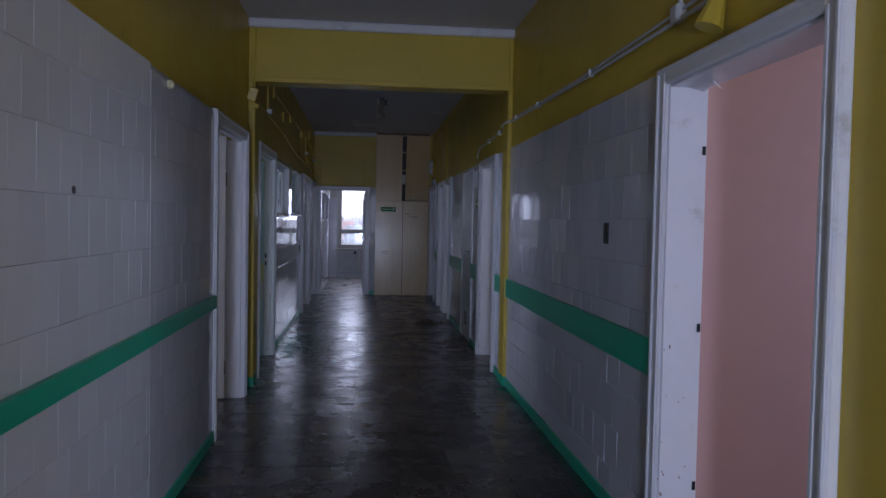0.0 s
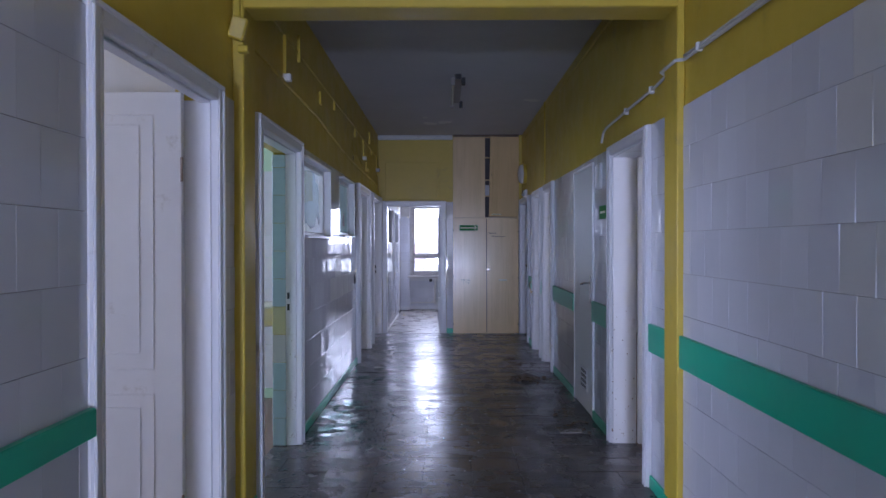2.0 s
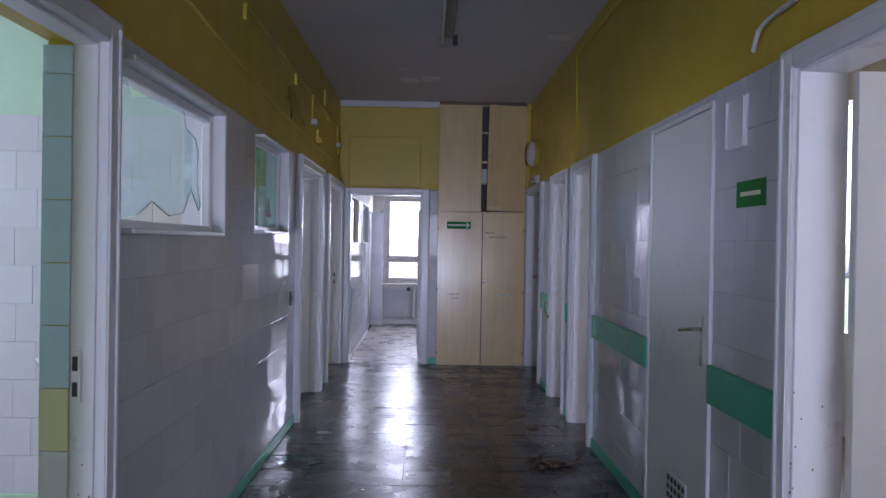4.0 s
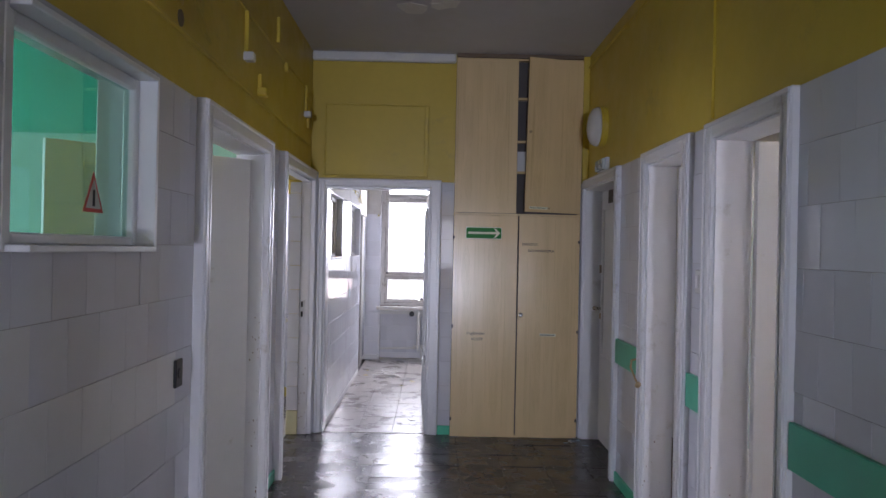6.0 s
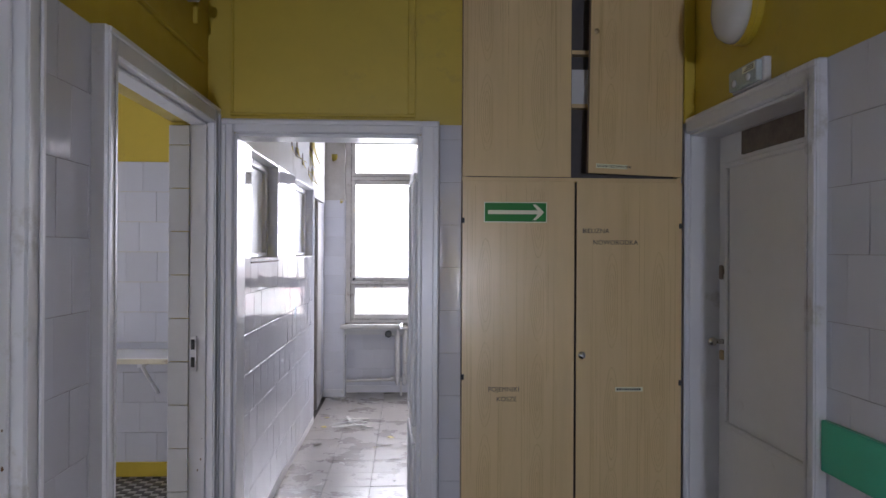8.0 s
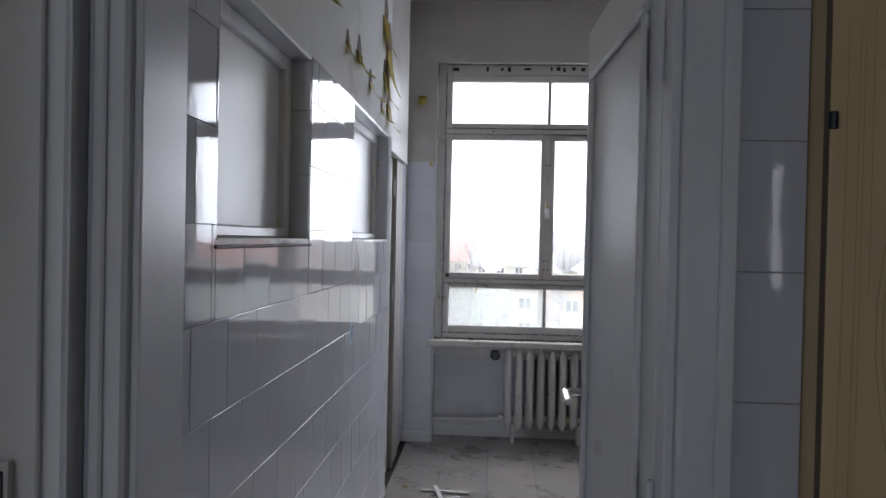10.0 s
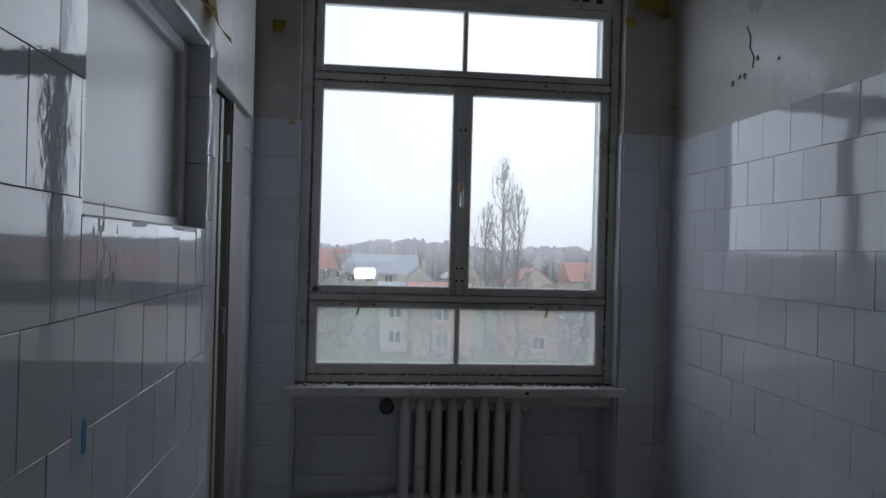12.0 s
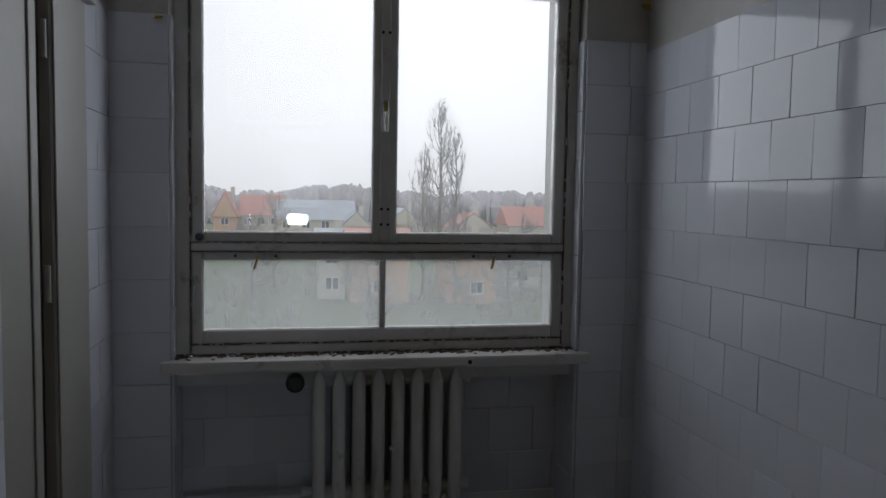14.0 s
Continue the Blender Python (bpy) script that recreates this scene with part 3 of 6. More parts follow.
def panel_leaf(name, pivot, yaw, width, height, thick=0.04, panels=(), glass=None, label="", hinge_side=None, hinges=(0.25, 1.0, 1.75), handle=None, mat=None, s=1, bead=0.018, proud=0.015, hinge_mat=None):
    """A door leaf from its hinge edge along local +x; the face towards local -y is seen. panels: recessed fields (x0, x1, z0, z1)."""
    m = turned(pivot, yaw) @ Matrix.Diagonal((1, s, 1, 1))
    d = thing(name, pivot, label, "door")

    def place(bm):
        bmesh.ops.transform(bm, matrix=m, verts=bm.verts)
        if s < 0:
            bmesh.ops.reverse_faces(bm, faces=bm.faces)
        return bm

    bm = bmesh.new()
    box(bm, 0, width, 0, thick, 0.008, height, bevel=0.003)
    place(bm)
    part("leaf", bm, mat or LEAF, d)
    for x0, x1, z0, z1 in panels:
        bm = bmesh.new()
        for a in ((x0, x1, z0, z0 + bead), (x0, x1, z1 - bead, z1), (x0, x0 + bead, z0 + bead, z1 - bead), (x1 - bead, x1, z0 + bead, z1 - bead)):
            box(bm, a[0], a[1], -proud, 0.0, a[2], a[3], bevel=min(0.005, proud * 0.4))
        place(bm)
        part("panel_moulding", bm, LEAF, d)
    if glass:
        x0, x1, z0, z1 = glass
        bm = B(x0, x1, -0.004, -0.001, z0, z1)
        place(bm)
        part("pane", bm, PANE_F, d, "frosted patterned glass pane")
        bm = bmesh.new()
        for a in ((x0 - 0.02, x1 + 0.02, z0 - 0.02, z0), (x0 - 0.02, x1 + 0.02, z1, z1 + 0.02), (x0 - 0.02, x0, z0, z1), (x1, x1 + 0.02, z0, z1)):
            box(bm, a[0], a[1], -0.012, 0.0, a[2], a[3], bevel=0.004)
        place(bm)
        part("glazing_bead", bm, LEAF, d)
    for z in hinges:
        bm = bmesh.new()
        tube(bm, (-0.003, -0.005, z - 0.05), (-0.003, -0.005, z + 0.05), 0.006)
        bmesh.ops.create_uvsphere(bm, u_segments=8, v_segments=6, radius=0.007, matrix=Matrix.Translation((-0.003, -0.005, z + 0.052)))
        place(bm)
        part("hinge", bm, hinge_mat or WHITE, d, "bare dark steel hinge" if hinge_mat else "painted-over steel hinge")
    if handle:
        x, z, hs = handle
        plate = B(x - 0.019, x + 0.019, -0.006, 0.0, z - 0.12, z + 0.10, bevel=0.003)
        place(plate)
        pl = part("handle_plate", plate, CHROME, d)
        bm = bmesh.new()
        pipe(bm, [(x, -0.002, z + 0.04), (x, -0.05, z + 0.04), (x + hs * 0.10, -0.055, z + 0.035)], 0.009)
        place(bm)
        part("lever", bm, CHROME, pl)
    return d


# panelled door that stands open into the west room, hinged on the far side
panel_leaf("panelled_door", (-0.19, 1.795, 0), 180, 1.08, 2.085, panels=((0.123, 0.957, 0.86, 1.985), (0.185, 0.895, 0.93, 1.94), (0.123, 0.957, 0.13, 0.755), (0.185, 0.895, 0.19, 0.695)),
           label="white panelled wooden door standing open in a deep frame", hinges=(0.25, 1.74), s=-1, bead=0.006, proud=0.003, hinge_mat=STEEL)
# flush leaf that stands open into the green room
panel_leaf("flush_door", (-0.150, 8.505, 0), 222, 1.09, 2.015, label="open flush white door leaf standing into the green room", s=-1)
# glazed leaf, half open
for y, w_, g_, lab in ((3.735, 0.86, (0.145, 0.70, 0.70, 1.87), "white door with a tall frosted pane, standing open into the room"), (7.37, 0.63, (0.135, 0.50, 0.42, 1.83), "narrow white glazed door standing open into its closet"),
                       (8.39, 0.62, (0.135, 0.49, 0.42, 1.83), "narrow white glazed door standing open beside the green board")):
    panel_leaf("glazed_door", (2.320, y, 0), -2, w_, 2.014, glass=g_, label=lab, hinges=(0.28, 1.02, 1.78))
hasp_door = panel_leaf("hasp_door", (2.287, 10.20, 0), -90, 1.03, 2.012, panels=((0.085, 0.93, 0.69, 1.885),), bead=0.024, hinges=(), label="closed white door with a hasp and a torn vent strip")
part("vent_strip", B(2.280, 2.2865, 9.24, 9.96, 1.905, 2.005), HOLE, hasp_door, "torn brown cardboard over a vent")
bm = bmesh.new()
box(bm, 2.274, 2.288, 10.10, 10.16, 1.38, 1.405, bevel=0.003)
box(bm, 2.262, 2.276, 10.125, 10.15, 1.355, 1.42, bevel=0.004)
part("hasp", bm, STEEL, hasp_door)
bm = bmesh.new()
tube(bm, (2.287, 10.145, 1.07), (2.235, 10.145, 1.07), 0.011)
bmesh.ops.create_uvsphere(bm, u_segments=12, v_segments=8, radius=0.022, matrix=Matrix.Translation((2.232, 10.145, 1.07)))
part("knob", bm, CHROME, hasp_door, smooth=True)
bm = B(2.27, 2.287, 10.135, 10.165, 0.985, 1.03, bevel=0.005)
part("padlock", bm, BRASS, hasp_door)
panel_leaf("end_room_door", (0.878, 10.34, 0), 92.2, 0.74, 1.985, panels=((0.09, 0.65, 0.62, 1.86), (0.09, 0.65, 0.12, 0.54)), label="white panelled door standing open into the end room", s=-1, handle=(0.685, 1.02, -1))

# flush service door set in the tiled wall
rc = thing("service_door", (2.16, 4.94, 0), "closed flush white service door with a vent grille", "door")
part("leaf", B(2.152, 2.19, 4.535, 5.345, 0.01, 2.035, bevel=0.003), LEAF, rc)
for a in ((4.50, 4.53), (5.35, 5.38)):
    part("frame_post", B(2.147, 2.17, a[0], a[1], 0, 2.065, bevel=0.003), WHITE, rc)
part("frame_head", B(2.147, 2.17, 4.53, 5.35, 2.04, 2.065, bevel=0.003), WHITE, rc)
grille = part("vent_grille", B(2.146, 2.152, 4.74, 5.02, 0.17, 0.36, bevel=0.002), WHITE, rc, "white vent grille with dark slots")
for r in range(4):
    for c in range(5):
        part("slot", B(2.1445, 2.147, 4.76 + c * 0.051, 4.79 + c * 0.051, 0.19 + r * 0.042, 0.215 + r * 0.042), BLACK, grille)
plate = part("handle_plate", B(2.146, 2.152, 4.575, 4.612, 0.93, 1.15, bevel=0.002), CHROME, rc)
part("lever", pipe(bmesh.new(), [(2.15, 4.594, 1.09), (2.10, 4.594, 1.09), (2.095, 4.71, 1.075)], 0.009), CHROME, plate)

# narrow door in the left wall of the end room
ld = thing("side_door", (-0.01, 13.7, 0), "closed narrow white door beside the window wall", "door")
part("leaf", B(-0.055, -0.016, 13.275, 13.655, 0.01, 1.93, bevel=0.003), PAINT_DIM, ld)
part("stile", B(-0.016, -0.010, 13.595, 13.648, 0.012, 1.925, bevel=0.002), PAINT_DIM, ld)
part("frame_post", B(-0.03, 0.006, 13.715, 14.055, 0, 1.935, bevel=0.005), PAINT_DIM, ld)
part("frame_bead", B(0.006, 0.012, 13.722, 13.765, 0, 1.935, bevel=0.003), PAINT_DIM, ld)
# Board added to block outdoor light; its dark colour stands for shade.
part("backing", B(-0.19, -0.18, 13.271, 13.839, 0.001, 1.979), GAP_SHADE, ld, "added dark board standing for the gap's shade")
for z in (0.3, 1.1, 1.75):
    part("hinge", tube(bmesh.new(), (-0.006, 13.685, z - 0.05), (-0.006, 13.685, z + 0.05), 0.011), PAINT_DIM, ld)
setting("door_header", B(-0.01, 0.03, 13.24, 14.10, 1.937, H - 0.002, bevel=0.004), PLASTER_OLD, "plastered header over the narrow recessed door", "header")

# ---------------------------------------------------------------- tiled jamb ends, inner windows
def jamb_column(parent_name, y0, y1, mats, label):
    d = thing(parent_name, (-0.25, y0, 0), label, "wall tiles", kind="structure")
    z = 0.0
    for i in range(11):
        h = min(0.195, 2.04 - z)
        if h < 0.02:
            break
        part("tile", B(-0.24, -0.149, y0, y1, z + 0.001, z + h - 0.002, bevel=0.002), mats[i % len(mats)], d)
        z += h
    return d


jamb_column("tiled_jamb", 3.722, 3.734, [TILE_BLUE, TILE_BLUE, TILE_BLUE, TILE_PALE, TILE_YEL, TILE_BLUE, TILE_BLUE, TILE_BLUE, TILE_BLUE, TILE_BLUE, TILE_BLUE], "pale blue tiles on the inner jamb with one yellow tile")
jamb_column("tiled_jamb", 10.192, 10.204, [TILE_YEL] + [TILE_PALE] * 10, "white tiles on the inner jamb of the doorway")
for y in (3.72, 10.19):
    keep = thing("strike_plate", (-0.12, y, 0.98), "dark steel lock strike plate in the door jamb", "strike plate")
    part("plate", B(-0.140, -0.112, y + 0.0, y + 0.0125, 0.93, 1.09, bevel=0.001), WHITE, keep)
    for z in (0.95, 1.03):
        part("slot", B(-0.136, -0.120, y - 0.002, y + 0.004, z, z + 0.045), BLACK, keep)


def inner_window(key, y0, y1, z0, z1, depth, label):
    """Window of the corridor: white lining through the wall, a stepped sash and a pane set back by depth."""
    w = thing(key, (XL, (y0 + y1) / 2, z0), label, "window", kind="structure")
    xf = -0.032
    for a, b, xe in ((y0, y0 + 0.018, XL + 0.012), (y1 - 0.018, y1, xf)):
        part("lining", B(-0.24, xe, a, b, z0, z1, bevel=0.003), WHITE, w)
    part("lining_head", B(-0.24, xf, y0 + 0.018, y1 - 0.018, z1 - 0.018, z1, bevel=0.003), WHITE, w)
    part("window_sill", B(-0.24, xf + 0.006, y0 + 0.018, y1 - 0.018, z0, z0 + 0.018, bevel=0.003), WHITE, w)
    xg = XL - depth
    a, b, c, d = y0 + 0.018, y1 - 0.018, z0 + 0.018, z1 - 0.018
    for p in ((a, a + 0.04, c, d), (b - 0.04, b, c, d), (a + 0.04, b - 0.04, d - 0.04, d), (a + 0.04, b - 0.04, c, c + 0.03)):
        part("sash", B(xg - 0.03, xg + 0.012, p[0], p[1], p[2], p[3], bevel=0.005), WHITE, w)
    return w, xg, (a + 0.04, b - 0.04, c + 0.03, d - 0.04)


w1, xg1, g1 = inner_window("window_1", *LEFT_WINDOWS["LW1"], 0.01, "white framed corridor window with a broken pane")
rng = random.Random(4)
# broken pane: a jagged sheet that still stands in the far and lower corners
ya, yb, za, zb = g1
rim = [(ya, zb), (ya + 0.10, zb), (ya + 0.13, zb - 0.05), (ya + 0.30, zb - 0.02), (ya + 0.55, zb), (yb - 0.33, zb), (yb - 0.30, zb - 0.07), (yb - 0.16, zb - 0.10), (yb - 0.12, zb - 0.16), (yb - 0.13, zb - 0.30),
       (yb - 0.08, zb - 0.40), (yb - 0.10, za + 0.07), (yb - 0.22, za + 0.16), (yb - 0.32, za + 0.05), (yb - 0.50, za + 0.03), (ya + 0.35, za + 0.08), (ya + 0.2, za + 0.02), (ya, za)]
bm = bmesh.new()
lowf = [bm.verts.new((xg1 - 0.011, y, z)) for y, z in rim]
topf = [bm.verts.new((xg1 - 0.007, y, z)) for y, z in rim]
bm.faces.new(topf)
bm.faces.new(lowf[::-1])
for i in range(len(rim)):
    j = (i + 1) % len(rim)
    bm.faces.new((lowf[i], lowf[j], topf[j], topf[i]))
pane = part("broken_pane", bm, CRACKED, w1, "broken dusty pane with jagged edges")
pane.visible_shadow = False
bm = bmesh.new()
for (p0, q0), (p1, q1) in zip(rim[5:16], rim[6:17]):
    tube(bm, (xg1 - 0.009, p0, q0), (xg1 - 0.009, p1, q1), 0.0022, seg=6)
part("cracked_edge", bm, EDGE_GLASS, pane, "dark jagged edge of the broken glass")

w2, xg2, g2 = inner_window("window_2", *LEFT_WINDOWS["LW2"], 0.01, "white framed corridor window looking into a green room")
pane = part("pane", B(xg2 - 0.012, xg2 - 0.008, *g2), GLASS_G, w2, "clear greenish pane")
pane.visible_shadow = False
for r, mat, name, dx in ((0.083, RED, "red_edge", 0.0), (0.060, OPAL, "white_field", 0.001)):
    bm = bmesh.new()
    pts = [(6.43 + r * 0.95 * math.sin(a), 1.645 + r * math.cos(a)) for a in (0, 2 * math.pi / 3, 4 * math.pi / 3)]
    f = [bm.verts.new((xg2 - 0.0075 + dx, y, z)) for y, z in pts]
    g = [bm.verts.new((xg2 - 0.0068 + dx, y, z)) for y, z in pts]
    bm.faces.new(g)
    for i in range(3):
        bm.faces.new((f[i], f[(i + 1) % 3], g[(i + 1) % 3], g[i]))
    bmesh.ops.recalc_face_normals(bm, faces=bm.faces)
    part(name, bm, mat, pane)
part("black_mark", B(xg2 - 0.0058, xg2 - 0.0052, 6.422, 6.438, 1.622, 1.672), INK, pane)

# blind windows of the end room
BOARD = material("dark_worn_board", (0.09, 0.07, 0.06), 0.6, vary=0.3, scale=9, bump=0.2, bump_scale=40, stain=(0.22, 0.19, 0.17), stain_amount=0.15, stain_scale=12, spec=0.2)
for n, (y0, y1) in (("window_3", (10.62, 11.41)), ("window_4", (12.12, 13.13))):
    w = thing(n, (0.03, (y0 + y1) / 2, 1.43), "painted-over white blind window in a tiled recess", "window", kind="structure")
    for a, b in ((y0, y0 + 0.01), (y1 - 0.01, y1)):
        bmz = 1.43
        while bmz < 1.99:
            part("tile", B(-0.045, 0.038, a, b, bmz + 0.001, min(bmz + 0.2, 2.0) - 0.002, bevel=0.002), TILE, w)
            bmz += 0.2
    part("window_sill", B(-0.045, 0.04, y0 + 0.01, y1 - 0.01, 1.418, 1.434, bevel=0.003), WINPAINT, w)
    if n == "window_3":
        part("sill_board", B(-0.02, 0.047, y0 - 0.01, y1 + 0.004, 1.410, 1.4185, bevel=0.002), BOARD, w, "dark worn wooden board under the sill")
    part("head", B(-0.045, 0.04, y0 + 0.01, y1 - 0.01, 1.985, 2.0, bevel=0.003), WHITE, w)
    for p in ((y0 + 0.01, y0 + 0.06, 1.434, 1.985), (y1 - 0.06, y1 - 0.01, 1.434, 1.985), (y0 + 0.06, y1 - 0.06, 1.945, 1.985), (y0 + 0.06, y1 - 0.06, 1.434, 1.465)):
        part("sash", B(-0.06, -0.022, *p, bevel=0.005), WHITE, w)
    part("pane", B(-0.052, -0.046, y0 + 0.06, y1 - 0.06, 1.465, 1.945), LEAF, w, "white painted-over pane")
    part("catch", tube(bmesh.new(), (-0.03, y0 + 0.09, 1.70), (-0.012, y0 + 0.09, 1.70), 0.008), STEEL, w)

# ---------------------------------------------------------------- large window of the end room
YG = YW + 0.07
win = thing("window_5", (0.99, YG, 0.72), "weathered white wooden window with six panes, looking over houses", "window", kind="structure")
X0, X1 = 0.205, 1.78
FX0, FX1 = 0.262, 1.735
def bar(name, x0, x1, z0, z1, y0=YG, y1=YG + 0.06, bevel=0.006, parent=None, label=""):
    return part(name, B(x0, x1, y0, y1, z0, z1, bevel=bevel), WINPAINT, parent or win, label)


bar("frame_post", X0, FX0, 0.73, 2.69, YG - 0.005, YG + 0.09)
bar("frame_post", FX1, X1, 0.73, 2.69, YG - 0.005, YG + 0.09)
bar("frame_head", FX0, FX1, 2.615, 2.69, YG - 0.005, YG + 0.09)
bar("frame_foot", FX0, FX1, 0.73, 0.775, YG - 0.005, YG + 0.09)
bar("transom", FX0, FX1, 2.195, 2.235, YG - 0.012, YG + 0.07)
bar("transom", FX0, FX1, 1.132, 1.166, YG - 0.014, YG + 0.07)


def sash(name, x0, x1, z0, z1, st, rail_b, rail_t, mull=(), y=0.0, label=""):
    s_ = bar(name, x0, x0 + st, z0, z1, YG + y, YG + y + 0.045, label=label)
    bar("stile", x1 - st, x1, z0, z1, YG + y, YG + y + 0.045, parent=s_)
    bar("rail", x0 + st, x1 - st, z0, z0 + rail_b, YG + y, YG + y + 0.045, parent=s_)
    bar("rail", x0 + st, x1 - st, z1 - rail_t, z1, YG + y, YG + y + 0.045, parent=s_)
    edges = [x0 + st, *mull, x1 - st]
    for m_ in mull:
        bar("mullion", m_ - 0.012, m_ + 0.012, z0 + rail_b, z1 - rail_t, YG + y, YG + y + 0.04, parent=s_, bevel=0.004)
    for a, b in zip(edges, edges[1:]):
        p = part("pane", B(a, b, YG + y + 0.02, YG + y + 0.024, z0 + rail_b, z1 - rail_t), GLASS_FOG if name == "lower_sash" else GLASS, s_, "rain-spotted clear pane")
        p.visible_shadow = False
    return s_


low = sash("lower_sash", FX0, FX1, 0.775, 1.132, 0.045, 0.055, 0.035, mull=(0.988,), label="low hopper sash with two panes")
mid_l = sash("casement", FX0, 0.99, 1.166, 2.195, 0.048, 0.042, 0.042, label="tall casement sash")
mid_r = sash("casement", 0.993, FX1, 1.166, 2.195, 0.048, 0.042, 0.042, label="tall casement sash")
top_s = sash("top_light", FX0, FX1, 2.235, 2.615, 0.045, 0.04, 0.05, mull=(0.995,), label="upper fanlight sash with two panes")
part("cover_strip", B(0.972, 1.010, YG - 0.012, YG, 1.17, 2.19, bevel=0.004), WINPAINT, mid_l)
bm = bmesh.new()
box(bm, 0.980, 1.002, YG - 0.022, YG - 0.012, 1.60, 1.72, bevel=0.003)
tube(bm, (0.991, YG - 0.012, 1.665), (0.991, YG - 0.045, 1.665), 0.007)
tube(bm, (0.991, YG - 0.045, 1.675), (0.991, YG - 0.045, 1.60), 0.007)
part("casement_handle", bm, CHROME, mid_l)
for x, z in ((0.978, 1.30), (1.004, 1.30), (0.978, 1.98), (1.004, 1.98), (0.60, 2.215), (1.40, 2.215), (0.978, 1.24), (1.004, 1.24)):
    part("screw_head", tube(bmesh.new(), (x, YG - 0.018, z), (x, YG - 0.010, z), 0.006, seg=8), BLACK, win)
part("rubber_stop", tube(bmesh.new(), (0.295, YG - 0.018, 1.187), (0.295, YG + 0.002, 1.187), 0.015), BLACK, mid_l, "black rubber stop")
for x in (0.50, 1.43):
    bm = B(x - 0.05, x + 0.05, YG - 0.007, YG + 0.001, 1.103, 1.128, bevel=0.002)
    c = part("catch_plate", bm, WINPAINT, low)
    part("catch", tube(bmesh.new(), (x + 0.012, YG - 0.014, 1.115), (x - 0.005, YG - 0.02, 1.065), 0.005), BRASS, c)
    for dx in (-0.075, 0.075):
        part("screw_head", tube(bmesh.new(), (x + dx, YG - 0.004, 1.115), (x + dx, YG + 0.002, 1.115), 0.006, seg=8), BLACK, low)
for x in (0.272, 1.724):
    part("hinge", tube(bmesh.new(), (x, YG - 0.006, 0.93), (x, YG - 0.006, 1.0), 0.007), WINPAINT, low)
# dirt that has gathered in the joints
bm = bmesh.new()
rng = random.Random(12)
for x0, x1, z, w_ in ((FX0, FX1, 0.777, 0.012), (FX0, FX1, 1.131, 0.006), (FX0, FX1, 1.167, 0.006), (FX0, FX1, 2.196, 0.007), (FX0, FX1, 2.236, 0.006), (X0, X1, 0.737, 0.014), (FX0, FX1, 2.69, 0.02)):
    x = x0
    while x < x1:
        L_ = rng.uniform(0.02, 0.11)
        L_ *= 0.35
        box(bm, x, min(x + L_, x1), YG - 0.0155, YG - 0.003, z - w_ * rng.uniform(0.02, 0.3), z + w_ * rng.uniform(0.02, 0.3))
        x += L_ + max(0, rng.uniform(-0.02, 0.02))
for xx in (FX0, FX1):
    z = 0.75
    while z < 2.6:
        L_ = rng.uniform(0.03, 0.15)
        L_ *= 0.4
        box(bm, xx - rng.uniform(0.0005, 0.003), xx + rng.uniform(0.0005, 0.003), YG - 0.010, YG - 0.001, z, z + L_)
        z += L_ + max(0, rng.uniform(-0.03, 0.03))
part("dirt_seam", bm, DIRT, win, "black dirt in the cracked joints")
sill = thing("window_sill", (0.99, YW, 0.69), "long flaking white window sill over the radiator", "window sill", kind="structure")
part("sill_board", B(0.165, 1.825, YW - 0.045, YG + 0.0, 0.685, 0.732, bevel=0.012, seg=2), WINPAINT, sill)
bm = bmesh.new()
for i in range(420):
    x, y, s_ = rng.uniform(0.2, 1.78), YG - 0.008 - abs(rng.gauss(0, 0.024)), rng.uniform(0.002, 0.008)
    y = max(y, YW - 0.03)
    box(bm, x - s_, x + s_, y - s_, y + s_, 0.731, 0.7325 + s_ * 0.5, m=None)
part("litter", bm, DIRT, sill, "brown flakes and dead leaves on the sill")
part("chip", B(1.315, 1.33, YW - 0.047, YW - 0.043, 0.70, 0.715), BLACK, sill)

# ---------------------------------------------------------------- radiator
rad = thing("radiator", (1.02, YW + 0.105, 0.1), "old white cast-iron radiator with eight columns under the window", "radiator")
RX0, NCOL, PITCH = 0.741, 8, 0.0776
for i in range(NCOL):
    x = RX0 + i * PITCH
    bm = bmesh.new()
    for yy, q in ((YW + 0.035, 1.0), (YW + 0.095, 0.8), (YW + 0.15, 0.8)):
        lathe(bm, [(0.004, 0.10), (0.020 * q, 0.125), (0.026 * q, 0.15), (0.026 * q, 0.612), (0.021 * q, 0.640), (0.012 * q, 0.660), (0.003, 0.672)], 14, Matrix.Translation((x, yy, 0)))
    for z in (0.135, 0.608):
        box(bm, x - 0.016, x + 0.016, YW + 0.025, YW + 0.16, z, z + 0.03, bevel=0.008)
    part("column", bm, RADIATOR, rad, smooth=True)
for z in (0.165, 0.624):
    bm = bmesh.new()
    tube(bm, (RX0 - 0.05, YW + 0.085, z), (RX0 + (NCOL - 1) * PITCH + 0.05, YW + 0.085, z), 0.024, seg=16)
    for i in range(NCOL - 1):
        tube(bm, (RX0 + (i + 0.5) * PITCH - 0.012, YW + 0.085, z), (RX0 + (i + 0.5) * PITCH + 0.012, YW + 0.085, z), 0.031, seg=16)
    for x in (RX0 - 0.055, RX0 + (NCOL - 1) * PITCH + 0.055):
        tube(bm, (x - 0.012, YW + 0.085, z), (x + 0.012, YW + 0.085, z), 0.029, seg=8)
    part("header_pipe", bm, RADIATOR, rad)
bm = pipe(bmesh.new(), [(RX0 - 0.05, YW + 0.085, 0.638), (0.24, YW + 0.085, 0.645), (0.205, YW + 0.085, 0.645)], 0.013, 10)
part("supply_pipe", bm, RADIATOR, rad)
